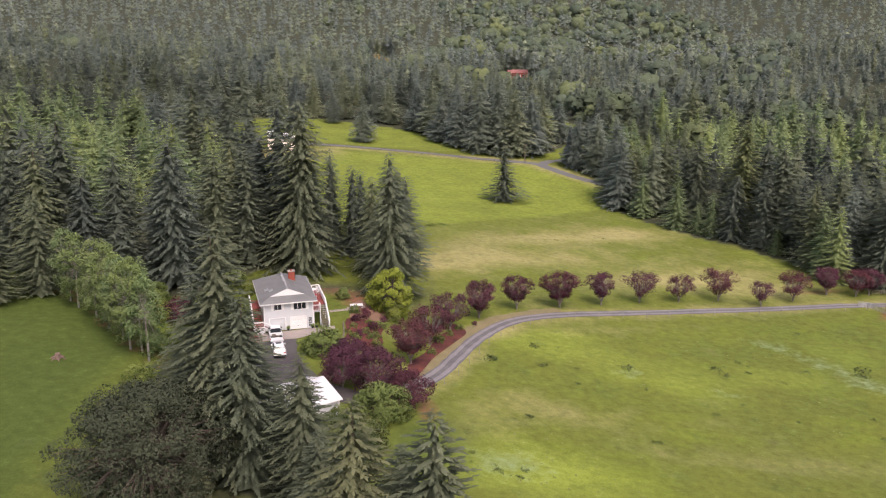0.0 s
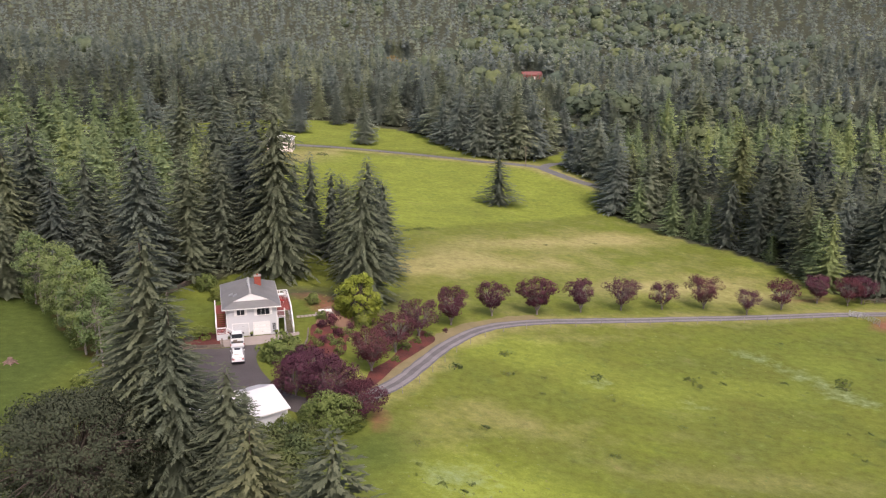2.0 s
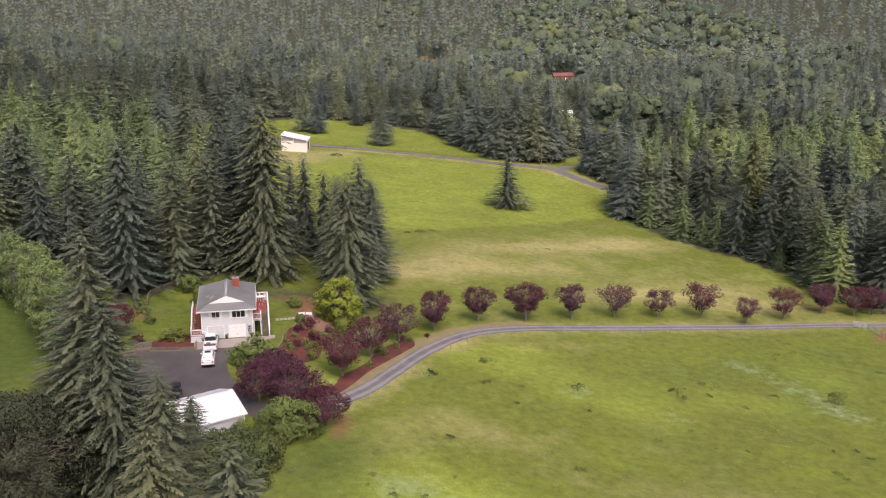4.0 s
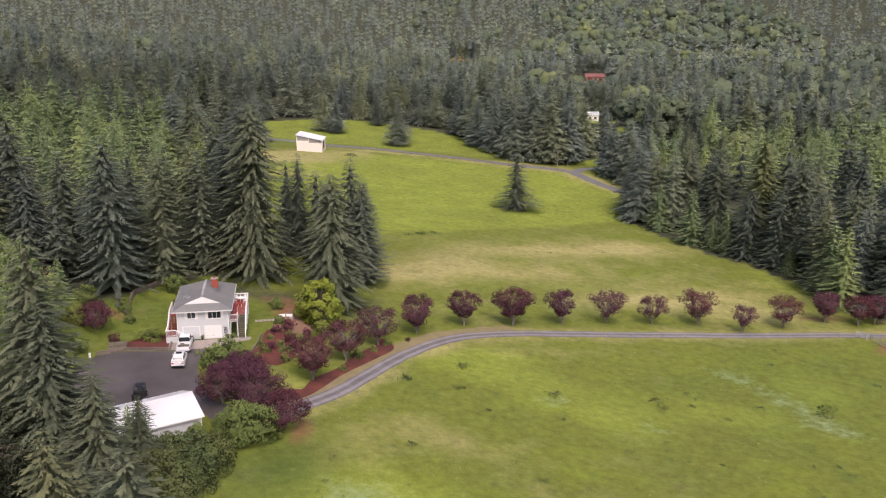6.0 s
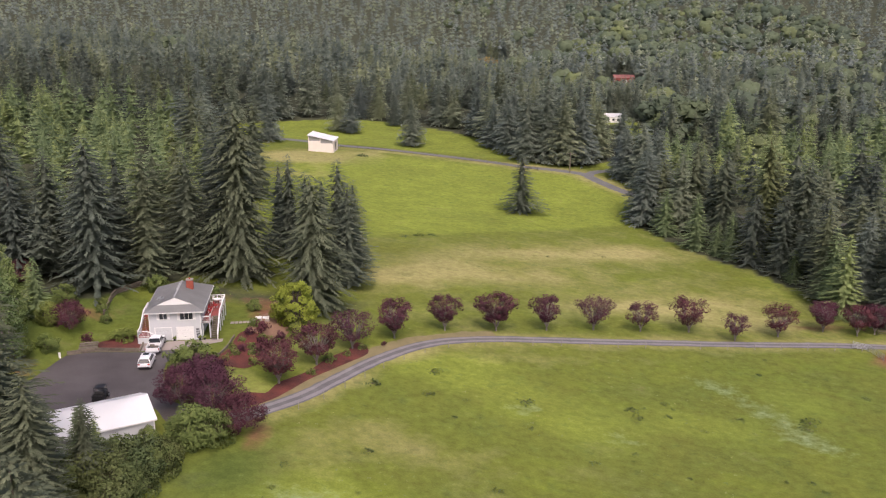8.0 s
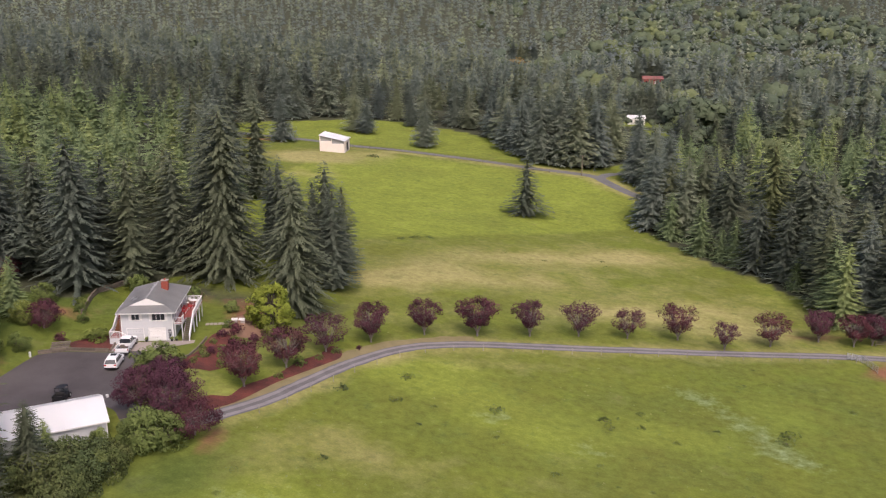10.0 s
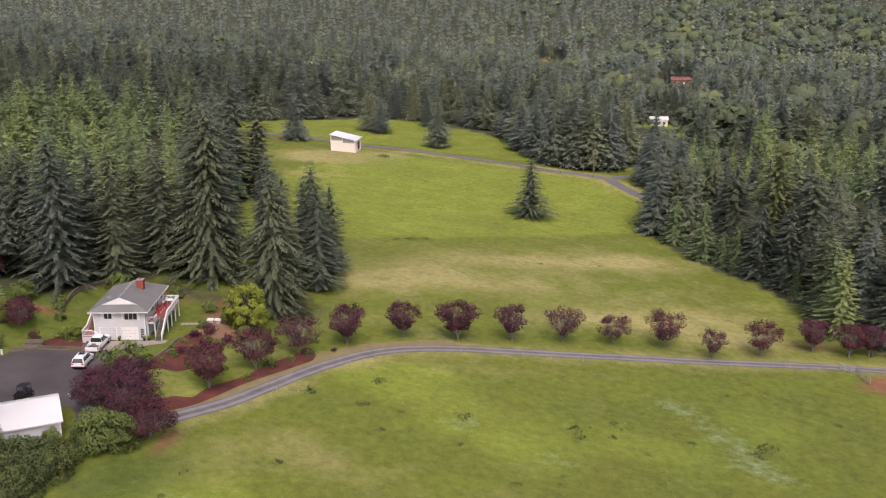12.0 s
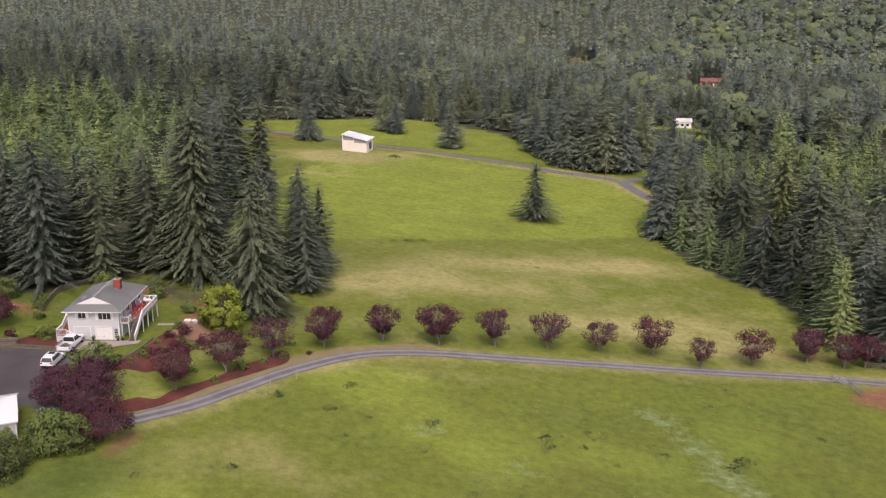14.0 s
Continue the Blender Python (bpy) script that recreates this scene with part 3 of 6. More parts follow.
# ---- trees ----
def skirts(h, r, seed, tiers, seg, low=0.1, power=0.6, rag=0.3, slope=0.75):
    """Ragged cones set into one another: the dense body of a conifer. Returns points, triangles, tip."""
    rnd = np.random.RandomState(seed)
    V, T, tip, total = [], [], [], 0
    for k in range(tiers):
        u = low + (0.94 - low) * (k / max(1, tiers - 1)) ** 0.9
        R = max(0.35, r * (1 - u) ** power)
        n = max(5, int(seg * (0.5 + 0.5 * R / r)))
        a = (np.arange(2 * n) + rnd.uniform(-0.3, 0.3, 2 * n)) * math.pi / n + rnd.uniform(0, 6)
        rr = R * np.where(np.arange(2 * n) % 2 == 0, 1.0, 0.5) * rnd.uniform(1 - rag, 1 + rag * 0.6, 2 * n)
        top = min(h, u * h + R * slope + 0.06 * h)
        rim = np.stack([rr * np.cos(a), rr * np.sin(a), u * h - rr * 0.18 + rnd.uniform(-0.25, 0.25, 2 * n) * (R * 0.25 + 0.2)], 1)
        V += [np.array([[0, 0, top]]), rim]
        tip += [np.array([0.25 + 0.4 * u]), np.where(np.arange(2 * n) % 2 == 0, 0.75, 0.05) * rnd.uniform(0.6, 1.1, 2 * n)]
        i = np.arange(2 * n)
        T.append(np.stack([np.full(2 * n, total), total + 1 + i, total + 1 + (i + 1) % (2 * n)], 1))
        total += 2 * n + 1
    return np.vstack(V), np.vstack(T), np.concatenate(tip)


def conifer_shape(h, r, seed, gap, arms, fingers, droop=0.3, low=0.06, shaggy=0.25, core=0.6, power=0.66, dense=1.7, tiers=12, broad=0.34, rise=0.05, seg=9):
    """Needle crown: whorls of boughs, each a ragged drooping spray like a fern frond, round a dark inner body.
    Returns points, triangles, tip."""
    rnd = np.random.RandomState(seed)
    z, out = low * h, []
    lean = rnd.uniform(-0.012, 0.012, 2)
    fat = 1 + 0.12 * np.sin(np.linspace(0, rnd.uniform(6, 12), 64) + rnd.uniform(0, 6))
    lop = rnd.uniform(0, math.tau)
    while z < h * 0.975:
        u = z / h
        reach = r * (1 - u) ** power * fat[int(u * 63)] * min(1, 0.75 + u * 3)
        n = int(min(arms, max(6 if fingers > 2 else 4, round((reach + 0.6) * dense))))
        a0 = rnd.uniform(0, math.tau)
        for k in range(n):
            a = a0 + k * math.tau / n + rnd.uniform(-0.3, 0.3)
            L = max(0.35, reach * rnd.uniform(1 - shaggy, 1 + shaggy * 0.6) * (1 + 0.1 * math.cos(a - lop)))
            out.append((a, z + rnd.uniform(-0.5, 0.5) * gap, L, rnd.uniform(0.4, 1.6) * (droop * (1.2 - 0.4 * u) + 0.06 * u), u, rnd.uniform(0.7, 1.1), rnd.uniform(-0.3, 0.3)))
        z += gap * (0.7 + 0.6 * (1 - u)) * rnd.uniform(0.85, 1.15)
    A = np.array(out)
    m = len(A)
    ca, sa, L, u = np.cos(A[:, 0]), np.sin(A[:, 0]), A[:, 2], A[:, 4]
    lift = rise * u ** 2 + 0.08
    side = np.stack([-sa, ca, A[:, 6]], 1)

    def on_bough(s):
        return np.stack([L * s * ca, L * s * sa, A[:, 1] + L * (lift * s - A[:, 3] * s ** 2)], 1)

    F = fingers
    # new shoots paler towards the treetop: shade lower down is put into the colour
    fresh_lit = (0.45 + 0.55 * u) * A[:, 5]
    cols = [on_bough(0.16 + 0.72 * k / F) for k in range(F + 1)]
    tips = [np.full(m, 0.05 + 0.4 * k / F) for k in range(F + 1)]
    for sgn in (-1, 1):
        for k in range(F):
            s = 0.16 + 0.72 * (k + 0.5) / F
            half = broad * (0.7 * np.minimum(L, 6.5) + 1.1) * (math.sin(math.pi * min(0.97, 0.3 + 0.62 * s)) ** 0.8) * rnd.uniform(0.65, 1.25, m)
            fore = np.minimum(1.04, s + (0.2 + 0.12 / F) * rnd.uniform(0.7, 1.2, m))
            q = on_bough(fore) + side * (sgn * half)[:, None]
            q[:, 2] -= half * rnd.uniform(-0.1, 0.4, m)
            cols.append(q)
            tips.append(np.clip(0.35 + 0.65 * s, 0, 1) * fresh_lit * rnd.uniform(0.7, 1.15, m))
    w = len(cols)
    V = np.stack(cols, 1).reshape(-1, 3)
    tip = np.stack(tips, 1).ravel()
    base = (np.arange(m) * w)[:, None]
    T = np.concatenate([base + np.array([[k, k + 1, F + 1 + g * F + k]]) for g in (0, 1) for k in range(F)])
    if core:
        # inner body toned darker, painting the shade between the boughs
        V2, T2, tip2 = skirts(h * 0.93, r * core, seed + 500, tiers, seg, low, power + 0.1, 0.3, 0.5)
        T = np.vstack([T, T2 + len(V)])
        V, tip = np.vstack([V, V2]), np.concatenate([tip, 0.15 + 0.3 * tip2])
    V[:, 0] += lean[0] * V[:, 2]
    V[:, 1] += lean[1] * V[:, 2]
    return V, T, tip


def spray_conifer(h, r, seed, gap, arms, spray, droop=0.12, low=0.06, shaggy=0.25, core=0.62, power=0.62, dense=1.6, tiers=12, slots=18, inner=0.3):
    """Needle crown seen from near: whorls of boughs that carry slender sprays to both sides, round a dark inner body.
    Returns points, triangles, tip."""
    rnd = np.random.RandomState(seed)
    z, out = low * h, []
    lean = rnd.uniform(-0.012, 0.012, 2)
    fat = 1 + 0.12 * np.sin(np.linspace(0, rnd.uniform(6, 12), 64) + rnd.uniform(0, 6))
    lop = rnd.uniform(0, math.tau)
    while z < h * 0.985:
        u = z / h
        reach = r * (1 - u) ** power * fat[int(u * 63)] * min(1, 0.75 + u * 3)
        n = int(min(arms, max(5, round((reach + 0.6) * dense))))
        a0 = rnd.uniform(0, math.tau)
        for k in range(n):
            a = a0 + k * math.tau / n + rnd.uniform(-0.3, 0.3)
            L = max(0.4, reach * rnd.uniform(1 - shaggy, 1 + shaggy * 0.6) * (1 + 0.1 * math.cos(a - lop)))
            out.append((a, z + rnd.uniform(-0.35, 0.35) * gap, L, rnd.uniform(0.5, 1.5) * (droop * (1.2 - 0.4 * u) + 0.05 * u), u, rnd.uniform(0.7, 1.1)))
        z += gap * (0.6 + 0.7 * (1 - u)) * rnd.uniform(0.85, 1.15)
    A = np.array(out)
    # one row for each spray: its bough, its place along the bough and its side
    count = np.clip(np.round(A[:, 2] * (1 - inner) * 2.3 / spray + 1), 3, slots).astype(int)
    who = np.repeat(np.arange(len(A)), count)
    nth = np.arange(len(who)) - np.repeat(np.cumsum(count) - count, count)
    B, m = A[who], len(who)
    s = inner + (1 - inner) * (nth + 0.6) / count[who]
    last = nth == count[who] - 1
    L, u = B[:, 2], B[:, 4]
    slope = 0.08 - 2 * B[:, 3] * s
    root = np.stack([L * s * np.cos(B[:, 0]), L * s * np.sin(B[:, 0]), B[:, 1] + L * (0.08 * s - B[:, 3] * s ** 2)], 1)
    a = B[:, 0] + np.where(last, 0, np.where(nth % 2 == 0, 1, -1) * rnd.uniform(0.3, 0.85, m))
    ln = (spray * rnd.uniform(0.7, 1.3, m) * (1.2 - 0.4 * s) * np.clip(0.45 + 0.25 * L, 0.5, 1.0))[:, None]
    w = ln * rnd.uniform(0.17, 0.28, m)[:, None]
    d = np.stack([np.cos(a), np.sin(a), slope + rnd.uniform(-0.22, 0.08, m)], 1)
    q = np.stack([-np.sin(a), np.cos(a), rnd.uniform(-0.3, 0.3, m)], 1)
    root = root - d * ln * 0.35
    mid = root + d * ln * rnd.uniform(0.45, 0.65, m)[:, None]
    V = np.stack([root, mid + q * w, root + d * ln * 1.2, mid - q * w], 1).reshape(-1, 3)
    # inner and lower sprays darker, shade worked into the shoot colour
    fresh_lit = (0.4 + 0.6 * s ** 2) * (0.5 + 0.5 * u) * B[:, 5]
    tip = (fresh_lit[:, None] * np.array([0.4, 0.8, 1.0, 0.8])[None]).ravel()
    base = (np.arange(m) * 4)[:, None]
    T = np.concatenate([base + np.array([[0, 1, 2]]), base + np.array([[0, 2, 3]])])
    if core:
        # body behind the sprays coloured dark, as shaded gaps would look
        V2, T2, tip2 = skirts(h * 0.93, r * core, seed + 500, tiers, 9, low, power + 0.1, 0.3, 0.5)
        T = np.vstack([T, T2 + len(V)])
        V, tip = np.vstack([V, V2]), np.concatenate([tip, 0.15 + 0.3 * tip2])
    V[:, 0] += lean[0] * V[:, 2]
    V[:, 1] += lean[1] * V[:, 2]
    return V, T, tip


def soft_normals(V, T, cone=0.45, core=None, own=0.6, body=0.6):
    """Normals that follow the crown as a whole, part mixed with those of the single blades; triangles turned to face out."""
    out = np.stack([V[:, 0], V[:, 1], np.zeros(len(V))], 1)
    out /= np.linalg.norm(out, axis=1)[:, None] + 0.3
    out[:, 2] += cone
    if core:
        out = V - np.array([0, 0, core])
        out /= np.linalg.norm(out, axis=1)[:, None] + 1e-6
        out[:, 2] += 0.25
    fn = np.cross(V[T[:, 1]] - V[T[:, 0]], V[T[:, 2]] - V[T[:, 0]])
    fn /= np.linalg.norm(fn, axis=1)[:, None] + 1e-9
    away = (fn * out[T].mean(1)).sum(1) < 0
    T = np.where(away[:, None], T[:, ::-1], T)
    fn = np.where(away[:, None], -fn, fn)
    vn = np.zeros_like(V)
    for k in range(3):
        np.add.at(vn, T[:, k], fn)
    vn /= np.linalg.norm(vn, axis=1)[:, None] + 1e-9
    n = body * out + own * vn
    return T, n / (np.linalg.norm(n, axis=1)[:, None] + 1e-9)


def trunk_shape(h, r, seg=7, wob=0.01, seed=0, top=0.93):
    rnd = random.Random(seed)
    bm = bmesh.new()
    last, z = Vector((0, 0, -0.6)), -0.6
    steps = 5
    for k in range(steps):
        z1 = h * top * (k + 1) / steps
        p = Vector((rnd.uniform(-wob, wob) * h * 0.3, rnd.uniform(-wob, wob) * h * 0.3, z1))
        rod(bm, last, p, r * (1 - 0.9 * max(0, z) / h), r * (1 - 0.9 * z1 / h), seg)
        last, z = p, z1
    return bm


def leaf_cloud(clumps, count, size, seed, squash=0.85, face_up=0.5):
    """Leaves as small folded triangles round clump centres (x, y, z, radius). Returns points, triangles, tip."""
    rnd = np.random.RandomState(seed)
    C = np.array(clumps, float)
    p = C[:, 3] ** 2.2
    pick = rnd.choice(len(C), count, p=p / p.sum())
    d = rnd.normal(size=(count, 3))
    d /= np.linalg.norm(d, axis=1)[:, None]
    rad = rnd.uniform(0.55, 1.08, count) ** 0.6
    pos = C[pick, :3] + d * (C[pick, 3] * rad)[:, None] * np.array([1, 1, squash])
    nrm = d + rnd.normal(size=(count, 3)) * 0.55 + np.array([0, 0, face_up])
    nrm /= np.linalg.norm(nrm, axis=1)[:, None]
    t = np.cross(nrm, rnd.normal(size=(count, 3)))
    t /= np.linalg.norm(t, axis=1)[:, None] + 1e-9
    b = np.cross(nrm, t)
    s = size * rnd.uniform(0.55, 1.4, count)[:, None]
    q = np.stack([pos - t * s * 0.6 - nrm * s * 0.12, pos + b * s * 0.55, pos + t * s * 0.75 - nrm * s * 0.2, pos - b * s * 0.5], 1)
    i = (np.arange(count) * 4)[:, None]
    T = np.concatenate([i + [[0, 3, 1]], i + [[1, 3, 2]]])
    # tip paints each clump lighter on top, as light from above would
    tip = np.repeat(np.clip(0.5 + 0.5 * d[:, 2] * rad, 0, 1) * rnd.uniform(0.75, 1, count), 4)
    return q.reshape(-1, 3), T, tip


def crown_clumps(h, r, low, n, seed, top_heavy=0.0):
    """Clump centres that fill an uneven round crown."""
    rnd = random.Random(seed)
    out = []
    for _ in range(n):
        u = rnd.uniform(0.05, 1)
        prof = math.sin(math.pi * min(1, 0.16 + 0.8 * u)) ** 0.6 * (1 + top_heavy * (u - 0.5))
        a, k = rnd.uniform(0, math.tau), rnd.uniform(0.25, 1.0) ** 0.6
        rr = r * prof * k * rnd.uniform(0.7, 1.1)
        out.append((rr * math.cos(a), rr * math.sin(a), h * (low + (1 - low) * u * 0.93), r * rnd.uniform(0.9, 1.7) / n ** 0.42))
    return out


def limb_shape(h, r, clumps, seed, split=0.18, stems=1, seg=6, thick=1.0):
    """Trunk, stems and limbs that reach the clumps."""
    rnd = random.Random(seed)
    bm = bmesh.new()
    fork = Vector((0, 0, h * split))
    rod(bm, (0, 0, -0.4), fork, r * 1.25, r, seg + 2)
    heads = []
    for k in range(stems):
        a = k * math.tau / stems + rnd.uniform(-0.4, 0.4)
        out = h * (0.11 if stems > 1 else 0.02)
        p = fork + Vector((math.cos(a) * out, math.sin(a) * out, h * 0.24))
        rod(bm, fork - Vector((0, 0, 0.05)), p, r * 0.75, r * 0.5, seg)
        heads.append(p)
    for c in clumps:
        c = Vector(c[:3])
        s = min(heads, key=lambda q: (q - c).length)
        mid = s.lerp(c, 0.55) + Vector((rnd.uniform(-.3, .3), rnd.uniform(-.3, .3), 0.1 * h * rnd.random())) * 0.6
        rod(bm, s, mid, r * 0.34 * thick, r * 0.2 * thick, 5)
        rod(bm, mid, c, r * 0.2 * thick, r * 0.06 * thick, 4)
    return bm


def grow(name, label, category, trunk, trunk_mat, crown, leaf_mat, group=""):
    """A tree at the origin: trunk and crown under one empty."""
    t = thing(name, label, category, group=group)
    part("trunk", trunk, trunk_mat, t)
    V, T, tip = crown
    T, N = soft_normals(V, T) if category == "conifer tree" else soft_normals(V, T, core=0.4 * V[:, 2].max(), own=0.4, body=0.6)
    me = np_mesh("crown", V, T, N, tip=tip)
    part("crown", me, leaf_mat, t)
    return t


class Kind:
    """Trees of one kind: the first use places the original, later ones copies."""

    def __init__(self, makers):
        self.makers, self.made, self.turn = makers, {}, 0

    def plant(self, x, y, scale=1.0, spin=None, which=None, wide=1.0, label=""):
        k = self.turn % len(self.makers) if which is None else which
        self.turn += 1
        spin = (self.turn * 137.5) % 360 if spin is None else spin
        m = pose(x, y, gz(x, y) - 0.05, 0, 0, spin) @ Matrix.Diagonal((scale * wide, scale * wide, scale, 1))
        if k in self.made:
            s = self.made[k].scale
            ob = copy_thing(self.made[k], m @ Matrix.Diagonal((1 / s.x, 1 / s.y, 1 / s.z, 1)))
        else:
            ob = self.made[k] = self.makers[k]()
            ob.matrix_basis = m
        if label:
            tagged(ob, label)
        return ob


def conifer_maker(name, label, leaf, h, r, seed, gap=0.62, arms=9, fingers=5, spray=0.0, group="", trunk_mat=None, **kw):
    def make():
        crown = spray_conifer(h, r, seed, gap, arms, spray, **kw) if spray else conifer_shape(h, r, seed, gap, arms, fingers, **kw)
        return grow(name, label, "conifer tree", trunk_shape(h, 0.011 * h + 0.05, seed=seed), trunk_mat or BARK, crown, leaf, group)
    return make


def broad_maker(name, label, leaf, h, r, seed, leaves, size, low=0.2, clumps=40, stems=1, bark=None, trunk=0.02, group="", category="broadleaf tree", top_heavy=0.0, thick=1.0, split=0.18):
    def make():
        c = crown_clumps(h, r, low, clumps, seed, top_heavy)
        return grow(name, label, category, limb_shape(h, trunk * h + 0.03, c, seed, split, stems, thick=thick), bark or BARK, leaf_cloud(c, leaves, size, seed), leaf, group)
    return make


# near spruces and firs below the camera, then the forest's front rows
NEAR = dict(gap=0.47, arms=16, spray=0.7, slots=30, dense=2.4, core=0.62, group="yard conifers")
near_spruce = Kind([conifer_maker("spruce_tree", "tall shaggy grey-green spruce beside the parking yard", SPRUCE, 27, 7.4, 11, droop=0.1, shaggy=0.46, power=0.6, **NEAR),
                    conifer_maker("spruce_tree", "grey-green spruce with pale shoot tips below the yard", SPRUCE, 24, 6.8, 12, droop=0.08, shaggy=0.44, power=0.62, **NEAR)])
near_fir = Kind([conifer_maker("fir_tree", "olive green fir standing below the garden hedge", SPRUCE, 22, 6.2, 13, droop=0.06, shaggy=0.44, power=0.62, **NEAR)])
EDGE = dict(gap=0.62, arms=13, spray=1.0, slots=19, dense=1.7, core=0.64, group="forest edge conifers")
edge_fir = Kind([conifer_maker("douglas_fir", "tall dark green fir with drooping boughs at the wood's edge", FIR, h, r, s, droop=d, shaggy=sh, power=pw, **EDGE)
                 for h, r, s, d, sh, pw in ((28, 7.4, 21, 0.1, 0.28, 0.62), (26, 7.0, 22, 0.06, 0.32, 0.58), (25, 6.6, 23, 0.04, 0.26, 0.64), (27, 7.4, 24, 0.14, 0.34, 0.56), (26, 6.6, 28, 0.08, 0.36, 0.54))])
FARE = dict(gap=0.62, arms=16, fingers=3, dense=2.4, broad=0.19, seg=7, group="forest edge conifers")
far_edge_fir = Kind([conifer_maker("douglas_fir", "dark fir in the distant edge of the wood", HAZED_VALLEY_FIR, h, r, s, droop=d, shaggy=0.4, power=pw, **FARE)
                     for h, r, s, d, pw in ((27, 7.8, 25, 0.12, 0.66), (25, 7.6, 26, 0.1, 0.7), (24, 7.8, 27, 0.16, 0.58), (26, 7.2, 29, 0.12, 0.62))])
YOUNG = dict(gap=0.55, arms=10, spray=0.95, droop=0.06, shaggy=0.24, power=0.7, low=0.02, dense=1.9, group="young firs")
slim_fir = Kind([conifer_maker("young_fir", "slim bright green young fir at the field's edge", FIR_YOUNG, h, r, s, **YOUNG) for h, r, s in ((15, 4.6, 31), (18, 5.0, 32))])
golden_fir = Kind([conifer_maker("golden_fir", "tall yellow-green fir in the wood's edge", FIR_GOLD, 30, 6.6, 33, droop=0.12, shaggy=0.42, power=0.62, **EDGE)])
cedar = Kind([conifer_maker("weeping_cedar", "broad cedar with long drooping grey-green boughs", SPRUCE, h, r, s, gap=0.58, arms=14, spray=1.0, slots=22, droop=0.2, dense=2.0, shaggy=0.36, power=0.56, low=0.03, group="cedars by the house")
              for h, r, s in ((30, 8.6, 41), (25, 8.2, 42))])
STANDING = []


def stand(kind, trees, height, **kw):
    """Plant trees given as (x, y, height of the top above the datum)."""
    for x, y, top in trees:
        kind.plant(x, y, (top - gz(x, y)) / height, **kw)
        STANDING.append((x, y))


for x, y, sc in ((-24, 95.2, 1.04), (-20.5, 91.5, 0.82), (-27.5, 99.5, 0.75)):
    near_spruce.plant(x, y, sc, which=0)
stand(near_spruce, ((-14.3, 88.2, 29.3), (-7.0, 67.2, 34.0), (-11.5, 80.0, 25.0), (-24.5, 84, 21)), 24, which=1)
stand(near_fir, ((-0.6, 66, 33.8), (-3.5, 74, 27), (-15.5, 99.5, 21.5), (-18.5, 97, 22.5), (-32.5, 107, 23)), 22)

# tall trees round the house
stand(cedar, ((-26.8, 176.5, 43.6),), 30, which=0, wide=0.96, label="very tall cedar with drooping boughs behind the house")
stand(cedar, ((-9.5, 165.2, 33.0),), 25, which=1, wide=0.92)
stand(edge_fir, ((-10.8, 187, 30.4), (-7.2, 181, 28.6), (-9.2, 193, 27.6), (-13.5, 179, 28)), 26.5, wide=0.98)
stand(edge_fir, ((-18.5, 191, 28.6), (-23.5, 196, 29.5), (-17.5, 199, 26), (-28, 203, 29)), 26.5, wide=0.9)
stand(edge_fir, ((-46.0, 158.7, 39.2), (-40.7, 167.5, 36.0), (-32.4, 187, 41.0), (-55.5, 245, 41.0), (-62.5, 239, 43.0), (-68.8, 158.9, 37.8), (-50.5, 250, 36), (-57.5, 165, 35), (-37.5, 178, 35), (-49, 173, 36)), 26.5, wide=1.0)
stand(edge_fir, ((-61.5, 160, 33), (-77, 166, 36), (-84, 168, 38), (-66, 150, 32), (-71, 144, 33), (-78, 152, 35), (-79, 135, 34)), 26.5)
lone_fir = Kind([conifer_maker("lone_fir", "lone fir standing in the open field", FIR, 17.5, 7.2, 45, gap=0.5, arms=13, spray=0.95, droop=0.08, dense=1.8, shaggy=0.4, power=0.7, low=0.04, core=0.45)])
stand(lone_fir, ((18.0, 274.5, 17.6),), 17.5, label="lone dark fir standing in the open field")
# the wood on the far side of the field: tall and short trees along its edge
stand(golden_fir, ((78.7, 247, 29.3),), 30, wide=1.15)
stand(edge_fir, ((86.1, 237.7, 23.5), (52.1, 289.9, 17.5), (65, 277.1, 23.6), (51.5, 281, 16), (56.5, 277, 17.5), (71, 262, 20), (94, 222, 21), (99, 212, 22), (76, 243, 15), (81.5, 236, 17)), 26.5, wide=1.22)
stand(slim_fir, ((56.9, 266.8, 12.3), (63.7, 253.6, 11.5), (68.5, 249.5, 7.5), (71.5, 246.5, 9.0), (83.2, 230, 6.5)), 16.5, wide=1.1)
stand(slim_fir, ((87.6, 213.4, 15.2), (88.6, 206.6, 15.6)), 18, which=1, wide=1.0, label="pointed bright green young fir at the wood corner")
for x, y, sc in ((-47, 142, 0.55), (-50.5, 146, 0.5), (-19.5, 105.2, 0.34), (-18.2, 106.3, 0.3)):
    slim_fir.plant(x, y, sc)
for x, y in ((35, 523), (39, 526), (43.5, 525), (48, 526), (52.5, 524), (57, 521), (43, 721), (48, 725), (53, 726), (58, 725), (63, 722), (68, 720), (-64, 862), (-58, 864), (-52, 863), (-46, 862)):
    far_edge_fir.plant(x, y, 0.8, wide=1.1)
stand(far_edge_fir, ((-80, 345, 24.5), (-58, 380, 20.5), (-64, 384, 22), (-47, 409, 19)), 25.5, wide=1.1)
